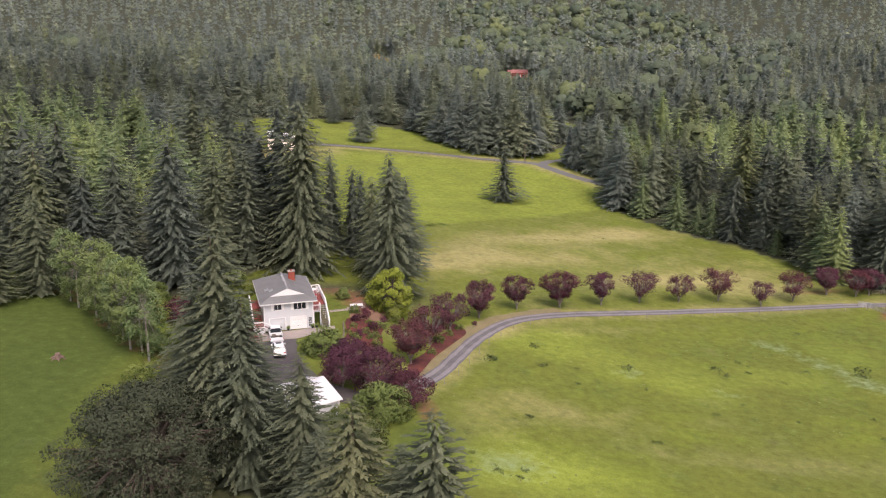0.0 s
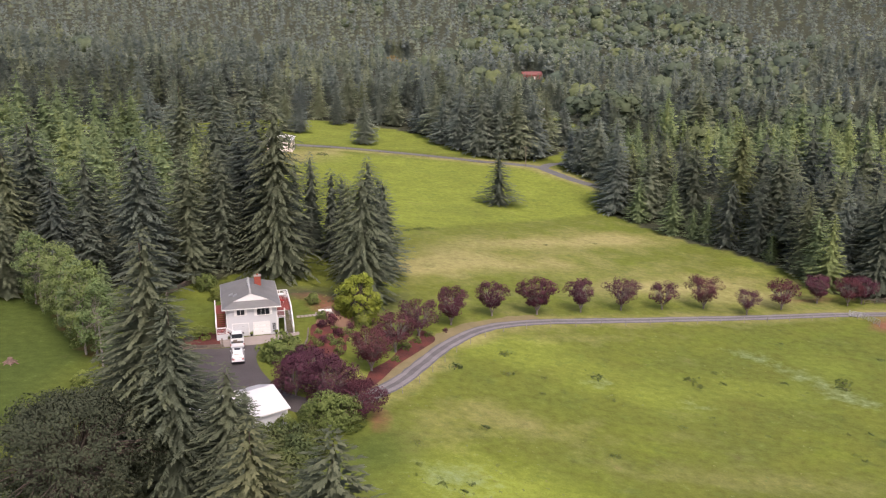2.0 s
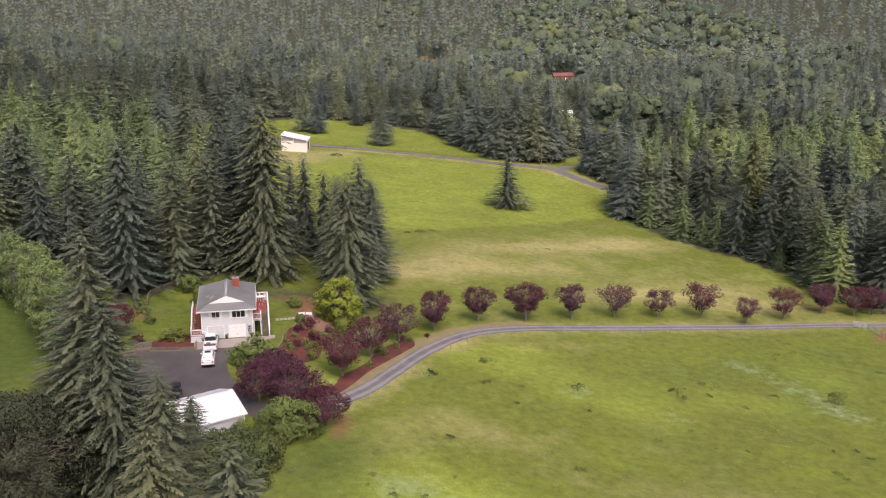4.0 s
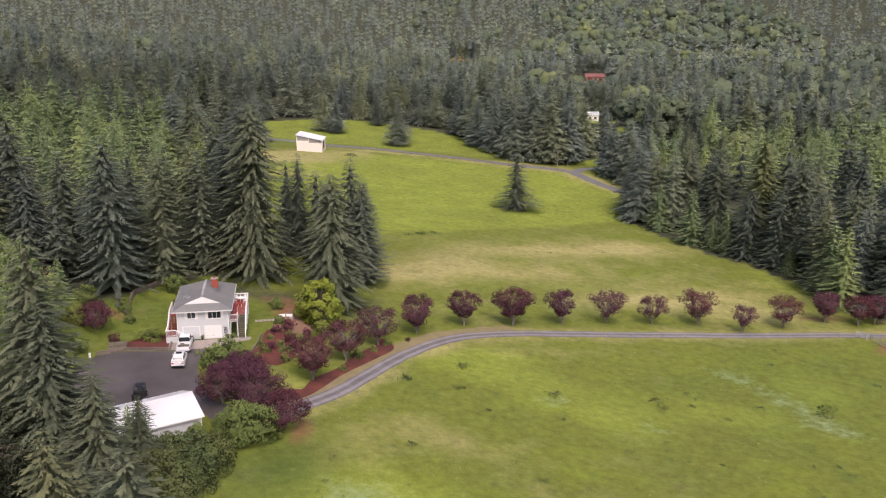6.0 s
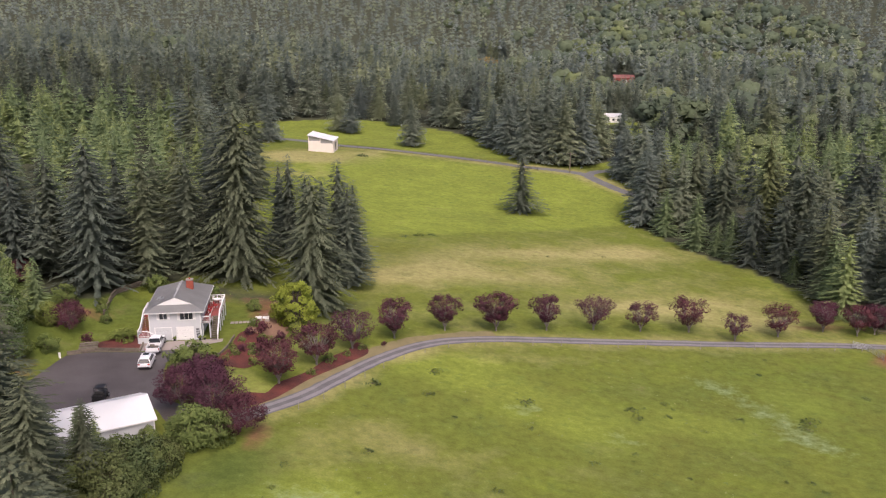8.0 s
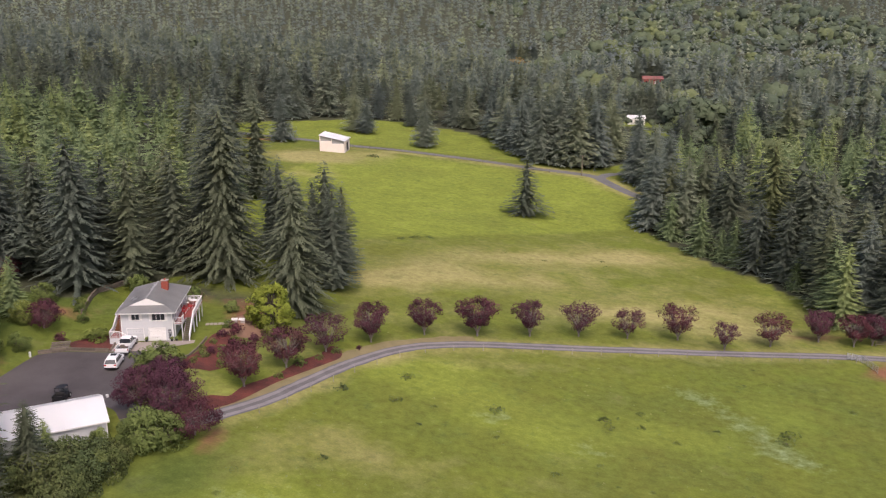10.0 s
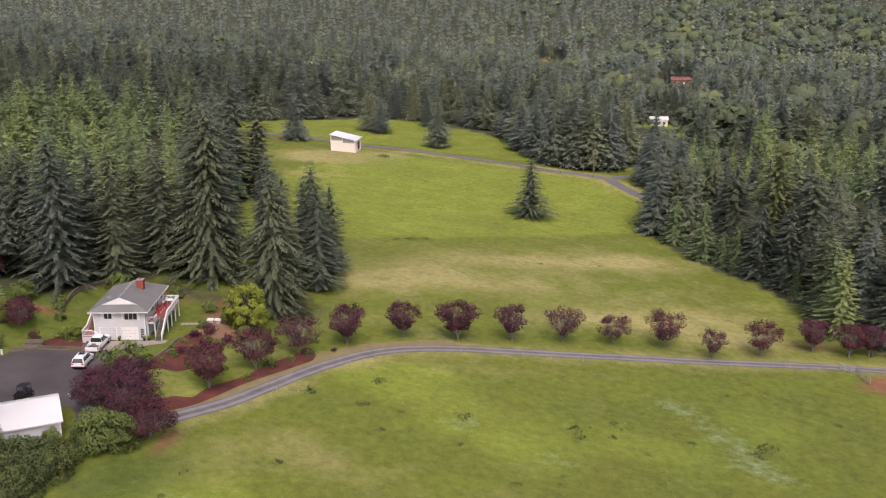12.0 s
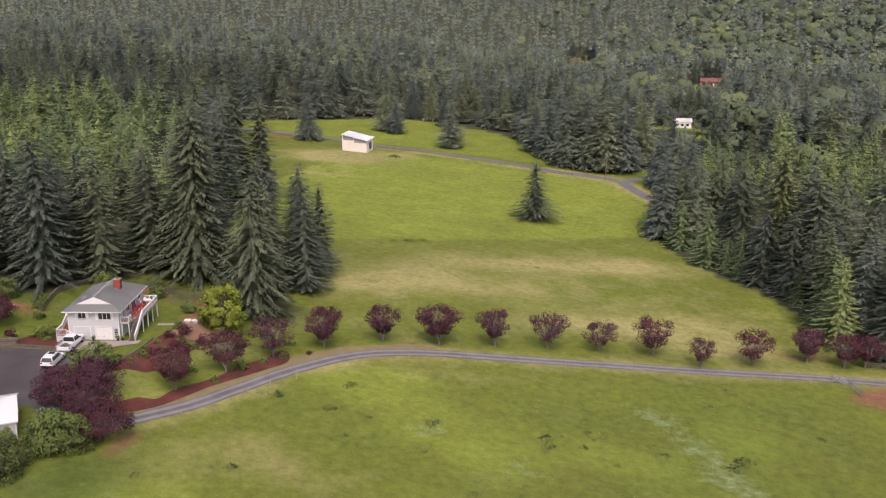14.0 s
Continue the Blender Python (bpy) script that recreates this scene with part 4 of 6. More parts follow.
for x, y, sc in ((94, 214, 0.8), (-30, 360, 0.75), (13.5, 352, 1.0), (5.5, 362, 0.85), (20.5, 353, 1.05), (26.5, 352, 1.08), (33, 356, 1.02), (38.5, 369, 0.9), (36, 381, 0.95), (-1, 372, 0.8), (47.5, 334, 0.78), (52.5, 324.5, 0.85), (57, 313.5, 0.85), (45.5, 341, 0.6), (54, 334, 0.85)):
    far_edge_fir.plant(x, y, sc, wide=1.05)
    STANDING.append((x, y))


# ---- woods: front rows as trees, the mass behind as joined stuff ----
def scatter(x0, x1, y0, y1, step, seed):
    rnd = np.random.RandomState(seed)
    gx, gy = np.meshgrid(np.arange(x0, x1, step), np.arange(y0, y1, step))
    x = gx.ravel() + rnd.uniform(-0.48, 0.48, gx.size) * step
    y = gy.ravel() + rnd.uniform(-0.48, 0.48, gx.size) * step
    return x, y


def in_view(x, y, margin=4.0, far=1500):
    """The wedge of land that lies ahead of the flight line."""
    a = np.degrees(np.arctan2(x - 0.0, y))
    b = np.degrees(np.arctan2(x - 65.0, y - 25.0))
    return (a < 25 + margin) & (b > -41 - margin) & (np.hypot(x, y) < far)


def open_ground(x, y):
    """Land that carries no wood: lanes, clearings round the far houses."""
    d = np.minimum(near_line(x, y, LANE), near_line(x, y, SPUR))
    out = (d < 5.0) | ((np.abs(x - 45) < 9) & (y > 500) & (y < 522))
    for cx, cy, rx, ry in CLEARINGS:
        out |= np.hypot((x - cx) / rx, (y - cy) / ry) < 1
    return out


def sight_limit(x, y):
    """Greatest tree height that leaves the far houses and clearings in view from the flight line."""
    g, top = ground_z(x, y), np.full(len(x), 99.0)
    for tx, ty, tz, half, eyes in ((54, 708, -3, 4, ((0, 0, 65), (20, 7, 66), (45, 17, 69), (58, 23, 70))), 
                                   (-56, 845, -1, 6, ((45, 17, 69), (65, 25, 71))), (53, 462, 0, 2, ((0, 0, 65), (14, 5, 66))), (48, 508, -7, 4, ((31, 10, 67), (45, 17, 69), (58, 23, 70), (65, 25, 71)))):
        for ex, ey, ez in eyes:
            u = (y - ey) / (ty - ey)
            on = (np.abs(x - (ex + (tx - ex) * u)) < half + 4) & (u < 1) & (u > 0.5)
            top = np.where(on, np.minimum(top, ez + (tz - ez) * u - g), top)
    return np.maximum(top, 7.0)


def woods():
    """All wood positions outside the open land, with the depth behind the front edge."""
    x1, y1 = scatter(-330, 260, 60, 445, 9.1, 3)
    keep = (inside(x1, y1, LEFT_WOOD) | inside(x1, y1, RIGHT_WOOD) | (y1 > np.interp(x1, [p[0] for p in FAR_EDGE], [p[1] for p in FAR_EDGE]) + 1)) & in_view(x1, y1) & ~open_ground(x1, y1)
    x1, y1 = x1[keep], y1[keep]
    x2, y2 = scatter(-900, 600, 445, 800, 11.6, 4)
    keep = in_view(x2, y2) & ~open_ground(x2, y2)
    x2, y2 = x2[keep], y2[keep]
    x3, y3 = scatter(-1300, 800, 800, 1420, 13.4, 5)
    keep = in_view(x3, y3) & ~open_ground(x3, y3)
    return (x1, y1), (x2, y2), (x3[keep], y3[keep])


def mass(name, label, templates, x, y, scale, tint, which, material, seed, puffy=False):
    """Many trees of a wood as one mesh."""
    rnd = np.random.RandomState(seed)
    z = ground_z(x, y) - 0.2
    spin = rnd.uniform(0, math.tau, len(x))
    wide = scale * rnd.uniform(0.85, 1.15, len(x))
    Vs, Ts, Ns, tips, tints, total = [], [], [], [], [], 0
    for k, (V, T, tip) in enumerate(templates):
        T, N = soft_normals(V, T, core=0.5 * V[:, 2].max(), own=0.4, body=0.6) if puffy else soft_normals(V, T)
        i = np.nonzero(which == k)[0]
        if not len(i):
            continue
        c, s = np.cos(spin[i])[:, None], np.sin(spin[i])[:, None]
        px = (V[None, :, 0] * c - V[None, :, 1] * s) * wide[i, None] + x[i, None]
        py = (V[None, :, 0] * s + V[None, :, 1] * c) * wide[i, None] + y[i, None]
        pz = V[None, :, 2] * scale[i, None] + z[i, None]
        Vs.append(np.stack([px, py, pz], 2).reshape(-1, 3))
        Ts.append((T[None] + (total + np.arange(len(i)) * len(V))[:, None, None]).reshape(-1, 3))
        Ns.append(np.stack([N[None, :, 0] * c - N[None, :, 1] * s, N[None, :, 0] * s + N[None, :, 1] * c, np.repeat(N[None, :, 2], len(i), 0)], 2).reshape(-1, 3))
        tips.append(np.tile(tip, len(i)))
        tints.append(np.repeat(tint[i], len(V)))
        total += len(i) * len(V)
    if not total:
        return None
    me = np_mesh(name, np.vstack(Vs), np.vstack(Ts), np.vstack(Ns), tip=np.concatenate(tips), tint=np.concatenate(tints))
    return tagged(part(name, me, material), label, "woodland", kind="stuff")


def patchy(x, y, scale, seed):
    """Smooth random field of about 0 to 1."""
    rnd = np.random.RandomState(seed)
    v = np.zeros(len(x))
    for k in range(6):
        a, f = rnd.uniform(0, math.tau), rnd.uniform(0.6, 1.8) / scale
        v += np.sin((x * math.cos(a) + y * math.sin(a)) * f + rnd.uniform(0, 6))
    return 0.5 + v / 6


def lump(c, r, rnd, fine=1):
    """A low bumpy ball."""
    bm = bmesh.new()
    bmesh.ops.create_icosphere(bm, subdivisions=fine, radius=1)
    V = np.array([v.co for v in bm.verts]) * rnd.uniform(0.78, 1.12, (len(bm.verts), 1)) * r * np.array([1, 1, 0.85]) + np.array(c)
    T = np.array([[v.index for v in f.verts] for f in bm.faces])
    bm.free()
    # paler up the ball: top light put into the leaf colour
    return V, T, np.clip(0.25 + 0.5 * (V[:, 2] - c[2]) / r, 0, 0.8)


def round_template(h, r, seed, count, size, n=7, fine=1, body=0.8):
    """A rounded far crown: a bumpy body, boughs that bulge out of it and leaf clumps over them."""
    rnd = np.random.RandomState(seed)
    shapes = [lump((0, 0, h - 1.05 * r), r * body, rnd, 2)]
    for k in range(n):
        a, u = k * 2.4 + rnd.uniform(-0.4, 0.4), rnd.uniform(0.1, 0.95)
        w = r * math.sqrt(1 - u * u) * 0.72
        shapes.append(lump((w * math.cos(a), w * math.sin(a), h - 1.15 * r + u * r * 0.72), body * r * rnd.uniform(0.38, 0.57), rnd, fine))
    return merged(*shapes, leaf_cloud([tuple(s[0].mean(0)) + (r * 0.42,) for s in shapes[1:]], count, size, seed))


def merged(*shapes):
    V, T, tip, total = [], [], [], 0
    for v, t, p in shapes:
        V.append(v)
        T.append(t + total)
        tip.append(p)
        total += len(v)
    return np.vstack(V), np.vstack(T), np.concatenate(tip)


(wx, wy), (mx, my), (fx, fy) = woods()
rnd = np.random.RandomState(8)
free = np.min([np.hypot(wx - a, wy - b) for a, b in STANDING], axis=0) > 4.2
wx, wy = wx[free], wy[free]
# front rows of the near woods stand as trees of their own
front = (np.abs(near_line(wx, wy, LEFT_WOOD[2:15])) < 9) | (np.abs(near_line(wx, wy, RIGHT_WOOD[0:12])) < 10) | (np.abs(near_line(wx, wy, FAR_EDGE[2:13])) < 11)
front &= rnd.uniform(0, 1, len(wx)) < np.where(wy > 340, 1.0, np.where(wx < 0, 0.6, 0.85))
for x, y in zip(wx[front], wy[front]):
    s = rnd.uniform(0.74, 1.06) * (0.92 if y > 340 else 1.0)
    (edge_fir if y < 236 else far_edge_fir).plant(float(x), float(y), s)
rest = ~front
wx, wy = wx[rest], wy[rest]
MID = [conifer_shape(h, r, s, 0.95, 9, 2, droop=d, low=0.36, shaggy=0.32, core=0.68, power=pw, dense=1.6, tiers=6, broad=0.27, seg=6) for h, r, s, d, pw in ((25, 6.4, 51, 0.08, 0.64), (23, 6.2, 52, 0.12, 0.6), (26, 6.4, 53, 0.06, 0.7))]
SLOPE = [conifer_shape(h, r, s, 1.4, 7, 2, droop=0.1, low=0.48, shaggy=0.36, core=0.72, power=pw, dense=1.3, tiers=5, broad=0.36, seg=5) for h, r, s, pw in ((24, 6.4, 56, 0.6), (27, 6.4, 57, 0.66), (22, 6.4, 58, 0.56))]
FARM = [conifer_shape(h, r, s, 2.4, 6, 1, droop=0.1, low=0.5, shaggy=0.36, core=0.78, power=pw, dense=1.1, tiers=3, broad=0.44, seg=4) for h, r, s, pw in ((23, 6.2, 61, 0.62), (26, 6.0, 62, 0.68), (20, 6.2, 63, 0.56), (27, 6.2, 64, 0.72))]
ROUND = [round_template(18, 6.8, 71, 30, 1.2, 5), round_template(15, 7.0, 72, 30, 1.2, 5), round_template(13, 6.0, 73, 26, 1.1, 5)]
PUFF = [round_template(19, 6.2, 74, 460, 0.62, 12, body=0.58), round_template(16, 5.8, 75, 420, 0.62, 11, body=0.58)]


def stand_noise(x, y, scale, seed):
    """Uneven patches of about 0 to 1."""
    return np.array([0.5 + 0.5 * noise.fractal(Vector((a / scale, b / scale, seed * 7.3)), 1.0, 2.0, 3) for a, b in zip(x, y)])


young = ((wx < -46) & (wy > 182) & (wy < 305) & (wx > -210) & (stand_noise(wx, wy, 60, 2) > 0.12)) | ((wx > 60) & (wy > 284) & (wy < 385) & (stand_noise(wx, wy, 50, 5) > 0.3))
broad = (stand_noise(wx, wy, 40, 7) + rnd.uniform(-0.25, 0.25, len(wx)) + 0.12 * (wy > 370) > 0.7) & (wx > 40) & (wy > 300)
size = rnd.uniform(0.66, 1.0, len(wx)) + 0.3 * (rnd.uniform(0, 1, len(wx)) > 0.86)
size = np.minimum(size, sight_limit(wx, wy) / 26)
tint = rnd.uniform(0, 1, len(wx))
pick = rnd.randint(0, 3, len(wx))
sel = ~young & ~broad
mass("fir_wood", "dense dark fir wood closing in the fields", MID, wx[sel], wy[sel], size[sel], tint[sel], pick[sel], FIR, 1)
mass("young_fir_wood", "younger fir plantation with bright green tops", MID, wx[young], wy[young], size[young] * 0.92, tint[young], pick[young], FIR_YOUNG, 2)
mass("broadleaf_wood", "light green broadleaf trees among the firs", PUFF, wx[broad & ~young], wy[broad & ~young], size[broad & ~young], tint[broad & ~young], pick[broad & ~young] % 2, BROAD, 3, True)
hx, hy = np.concatenate([mx, fx]), np.concatenate([my, fy])
size, tint, pick = rnd.uniform(0.6, 1.14, len(hx)), rnd.uniform(0, 1, len(hx)), rnd.randint(0, 4, len(hx))
lush = stand_noise(hx, hy, 90, 11) + rnd.uniform(-0.3, 0.3, len(hx)) + 0.36 * np.exp(-((hx - 130) / 210) ** 2 - ((hy - 900) / 340) ** 2) - 0.25 * (hx > 260) - 0.1 * (hx < -60) > 0.87
size = np.minimum(size, sight_limit(hx, hy) / 25)
near_hill = ~lush & (hy < 690)
mass("valley_fir_wood", "fir forest on the valley floor beyond the lane", SLOPE, hx[near_hill], hy[near_hill], size[near_hill], tint[near_hill], pick[near_hill] % 3, HAZED_VALLEY_FIR, 6)
far_hill = ~lush & (hy >= 690)
mass("hillside_fir_wood", "dark fir forest covering the far hillside", FARM, hx[far_hill], hy[far_hill], size[far_hill], tint[far_hill], pick[far_hill], HAZED_FIR, 4)
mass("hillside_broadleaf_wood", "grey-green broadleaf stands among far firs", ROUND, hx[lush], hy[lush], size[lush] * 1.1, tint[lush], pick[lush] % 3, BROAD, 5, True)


# ---- plums, garden trees and shrubs ----
plum = Kind([broad_maker("plum_tree", "purple-leaved plum tree with forked stems on the grass verge", PLUM, h, r, s, n, 0.15, low=0.3, clumps=c, stems=st, bark=PLUM_BARK, trunk=0.018, group="row of purple plum trees", top_heavy=1.3, thick=1.1, split=0.1)
             for h, r, s, n, c, st in ((6.5, 3.4, 81, 6500, 110, 5), (6.4, 3.2, 82, 5800, 100, 4), (6.0, 3.1, 83, 3600, 60, 5), (6.5, 3.6, 84, 4200, 70, 6))])
for k, (x, y, sc) in enumerate(((6.3, 158.1, 1.03), (13.5, 165.9, 1.0), (21.9, 170.2, 1.05), (30.5, 174.8, 1.02), (38.8, 179.2, 0.95), (47.4, 182.5, 0.92), (56.4, 186, 1.0), (64.6, 184.3, 0.88), (73.2, 189.9, 1.02), (82.6, 196, 0.95), (88.8, 195.5, 0.95), (92.5, 197.5, 0.9))):
    plum.plant(x, y, sc, which=(0, 1, 0, 1, 3, 2, 3, 2, 2, 0, 1, 0)[k], wide=(1.0, 0.9, 1.08, 0.9, 1.05, 1.05, 1.1, 0.9, 1.15, 1.05, 1.0, 1.0)[k])
for x, y, sc in ((-4.8, 132.3, 1.0), (-2.0, 141.4, 0.98), (1.2, 150.3, 1.02)):
    plum.plant(x, y, sc, wide=1.1, label="purple-leaved plum tree rising from the mulch bed")
big_plum = Kind([broad_maker("plum_tree", "broad purple plum tree crowding the drive's end", PLUM, 6.6, 4.3, 87, 9000, 0.15, low=0.2, clumps=120, stems=6, bark=PLUM_BARK, trunk=0.016, group="purple plums by the drive", thick=1.1, split=0.06),
                 broad_maker("plum_tree", "dense dark purple plum tree beside the parking yard", PLUM, 5.6, 3.9, 88, 7500, 0.15, low=0.18, clumps=100, stems=5, bark=PLUM_BARK, trunk=0.016, group="purple plums by the drive", thick=1.1, split=0.06)])
for x, y, sc, k in ((-13.6, 119.8, 0.85, 0), (-8.8, 118.9, 1.0, 0), (-4.4, 116.2, 0.88, 1), (-13.0, 126.0, 0.85, 1), (-41.2, 140.8, 0.8, 1), (-60, 158.5, 0.75, 1)):
    big_plum.plant(x, y, sc, which=k)
yellow = Kind([broad_maker("maple_tree", "round yellow-green maple beside the garden path", YELLOW_LEAF, 8.4, 3.9, 91, 11000, 0.21, low=0.04, clumps=110, stems=2)])
yellow.plant(-9.1, 153.8)
birch = Kind([broad_maker("birch_tree", "slender pale-stemmed birch at the pasture's edge", BIRCH_LEAF, h, r, s, n, 0.18, low=0.1, clumps=c, stems=1, bark=PALE_BARK, trunk=0.008, group="birches along the pasture", split=0.3, thick=0.4)
              for h, r, s, n, c in ((14, 3.3, 95, 5200, 90), (13, 3.0, 96, 4600, 80))])
for x, y, sc in ((-44.3, 126.8, 0.98), (-41, 124.3, 1.05), (-42.7, 126.8, 0.95), (-46.5, 130.5, 1.0), (-50, 135, 0.98), (-48, 133.5, 1.0), (-53.5, 139.5, 0.95), (-57.9, 144, 1.0), (-60.5, 147.5, 0.92), (-52, 140.5, 1.0), (-45.5, 133, 0.9)):
    birch.plant(x, y, sc)
oak = Kind([broad_maker("oak_tree", "large dark oak with a dense spreading crown", OAK, 13.2, 9.6, 99, 60000, 0.15, low=0.03, clumps=330, stems=4, trunk=0.03)])
oak.plant(-29.6, 86.0)
shrub = Kind([broad_maker("shrub", "leafy green garden shrub", SHRUB, 3.2, 2.3, s, 2200, 0.2, low=0.02, clumps=50, stems=3, trunk=0.012, group="garden shrubs", category="shrub", split=0.05, thick=0.8) for s in (101, 102)])
hedge = Kind([broad_maker("hedge_bush", "tall light green bush beside the white-roofed shed", SHRUB, 5.0, 3.2, s, 4400, 0.2, low=0.0, clumps=60, stems=5, trunk=0.012, group="bushes below the shed", category="shrub", split=0.05, thick=0.8) for s in (104, 105)])
bramble = Kind([broad_maker("bramble_bush", "dense dark green bramble thicket below the shed", BRAMBLE, 3.2, 3.3, s, 3600, 0.2, low=0.0, clumps=64, stems=4, trunk=0.01, group="brambles below the shed", category="shrub", split=0.05, thick=0.8) for s in (106, 107)])
shrub.plant(-17.9, 132.8, 1.15, wide=1.25, label="rounded green shrub beside the parking yard")
shrub.plant(-32.2, 140.8, 0.5, wide=1.9, label="low clipped green bush in the mulch bed")
for x, y, sc in ((-38.6, 147.2, 0.5), (-34, 158, 0.7), (-31.5, 160.5, 0.9), (-37, 162, 0.9), (-27, 163, 0.7), (-17.2, 157.2, 0.6), (-41.5, 151.5, 0.5), (-40.5, 150, 0.45), (-14.6, 149.8, 0.45), (-8.3, 151.0, 0.7)):
    shrub.plant(x, y, sc)
for x, y, sc in ((-8.2, 110.6, 1.0), (-6.2, 112.0, 0.85), (-10.2, 111.8, 0.62), (-12.9, 108.6, 0.5), (-39.5, 121, 0.6), (-40.5, 117, 0.7), (-41.5, 128.5, 0.6), (-40.2, 133, 0.55), (-44, 140, 0.7), (-47, 150, 0.65)):
    hedge.plant(x, y, sc)
for x, y, sc in ((-9.8, 106.2, 0.75), (-8.9, 103.6, 0.85), (-11.8, 104.8, 0.9), (-14.4, 105.2, 0.8), (-13.6, 102.2, 1.0), (-10.6, 100.8, 0.95), (-16.6, 102.6, 0.9), (-15.4, 99.4, 1.0), (-12.2, 98.0, 1.0), (-9.2, 98.8, 0.8), (-10.4, 95.6, 0.9), (-17, 96.5, 0.9)):
    bramble.plant(x, y, sc)
small_bush = Kind([broad_maker("border_shrub", "small mounded shrub in the mulch bed", SHRUB, 0.9, 0.75, 108, 190, 0.17, low=0.0, clumps=9, stems=3, trunk=0.01, group="border shrubs", category="shrub", split=0.05)])
for x, y, sc in ((-0.7, 143.5, 1.3), (1.1, 147.2, 1.0), (-1.7, 137.7, 0.9), (1.6, 155.9, 0.9), (-13.5, 138.1, 1.1), (-6.2, 138.8, 1.2), (-12.2, 141.5, 0.9), (-11, 144.8, 1.0), (-14.2, 143, 0.8), (-10.4, 141, 1.0), (-11.2, 139.6, 1.1), (2.6, 150.8, 0.9), (-14.8, 140.6, 0.7), (-10.2, 136.9, 1.2), (-13.9, 135.6, 0.8), (-12.0, 146.0, 0.8), (-10.1, 145.6, 1.2), (-16.1, 133.9, 0.9)):
    small_bush.plant(x, y, sc)
red_bush = Kind([broad_maker("barberry_bush", "low dark red barberry bush", PLUM, 1.6, 1.4, 109, 420, 0.2, low=0.0, clumps=12, stems=3, trunk=0.01, category="shrub", split=0.05)])
for x, y, sc in ((-13.1, 147.8, 1.0), (5.6, 154.1, 0.42), (-15.6, 131.4, 0.9), (-11.3, 143.3, 0.8), (-12.8, 139.9, 0.6), (-10.1, 148.1, 0.7), (-13.9, 145.6, 0.7), (-37.2, 139.2, 0.8)):
    red_bush.plant(x, y, sc)
gorse = Kind([broad_maker("broom_bush", "large orange-flowered broom thicket in the distance", ORANGE, 7, 6.5, 111, 260, 1.3, low=0.0, clumps=16, stems=3, trunk=0.01, category="shrub", split=0.05)])
gorse.plant(-57, 850, 0.62, wide=2.6)

weed = Kind([broad_maker("weed_clump", "low dark green clump of weeds in the pasture", WEED, 0.22, 1.6, s, 150, 0.24, low=0.0, clumps=26, stems=2, trunk=0.006, group="weed clumps", category="weeds", split=0.05) for s in (113, 114)])
for x, y, sc in ((7.1, 138.5, 0.8), (14.5, 147.2, 0.8), (15.2, 138.8, 0.7), (29.2, 142.6, 0.85), (71.5, 151.2, 0.95), (70.6, 148.6, 0.9), (44.7, 145.8, 0.7), (28.1, 114, 0.5), (11.4, 117.7, 0.5), (82.3, 163.4, 0.5), (45.5, 143.8, 0.6), (-6, 226.5, 0.7), (-3, 229, 0.8), (0, 231.5, 0.7), (-42, 331, 1.3)):
    weed.plant(x, y, sc, wide=1.1)
wr = random.Random(23)
for cx, cy, sx, sy, n in ((60, 130, 16, 9, 16), (50, 148, 10, 4, 8), (8, 104, 7, 6, 8), (24, 138, 14, 8, 6), (70, 168, 12, 7, 6), (20, 228, 26, 4, 8)):
    for k in range(n):
        weed.plant(cx + wr.gauss(0, sx * 0.6), cy + wr.gauss(0, sy * 0.6), wr.uniform(0.18, 0.46), wide=wr.uniform(0.9, 1.5))


def tufts():
    """Coarse grass tufts over the pastures, joined."""
    rnd = np.random.RandomState(17)
    x, y = scatter(-60, 100, 70, 225, 2.3, 18)
    keep = in_view(x, y, 0, 330) & ~inside(x, y, PARKING) & ~inside(x, y, LEFT_WOOD) & ~inside(x, y, RIGHT_WOOD) & (near_line(x, y, DRIVE) > 2.2) & ~inside(x, y, BED_UPPER) & ~inside(x, y, BED_LOWER)
    keep &= ~((x > -30) & (x < -17) & (y > 135) & (y < 158))
    keep &= (y < 172) & (rnd.uniform(0, 1, len(x)) < 0.1 + 0.75 * ease(0.45, 0.75, patchy(x, y, 6, 19)))
    x, y = x[keep], y[keep]
    n = len(x)
    s = rnd.uniform(0.12, 0.34, n)
    z = ground_z(x, y)
    V, T, tip = [], [], []
    for k in range(3):
        a = rnd.uniform(0, math.tau, n)
        ux, uy = np.cos(a) * s, np.sin(a) * s
        V.append(np.stack([np.column_stack([x - uy * 0.8, y + ux * 0.8, z - 0.03]), np.column_stack([x + uy * 0.8, y - ux * 0.8, z - 0.03]), np.column_stack([x + ux, y + uy, z + s * rnd.uniform(0.2, 0.45, n)])], 1).reshape(-1, 3))
        T.append(np.arange(n * 3).reshape(-1, 3) + k * n * 3)
        tip.append(np.tile([0.0, 0.0, 1.0], n))
    me = np_mesh("grass_tufts", np.vstack(V), np.vstack(T), np.tile([0.0, 0.0, 1.0], (9 * n, 1)), tip=np.concatenate(tip), tint=np.tile(np.repeat(rnd.uniform(0, 1, n), 3), 3))
    tagged(part("grass_tufts", me, TUFT), "coarse tufts of pasture grass", "grass", kind="stuff")


TUFT = foliage("tuft_grass", (0.13, 0.165, 0.04), (0.18, 0.21, 0.06), (0.2, 0.2, 0.08), 0.2, 0.6)
tufts()


# ---- the house ----
HOUSE = pose(-24.15, 141.6, PAD + 0.06, 0, 0, 15.5)


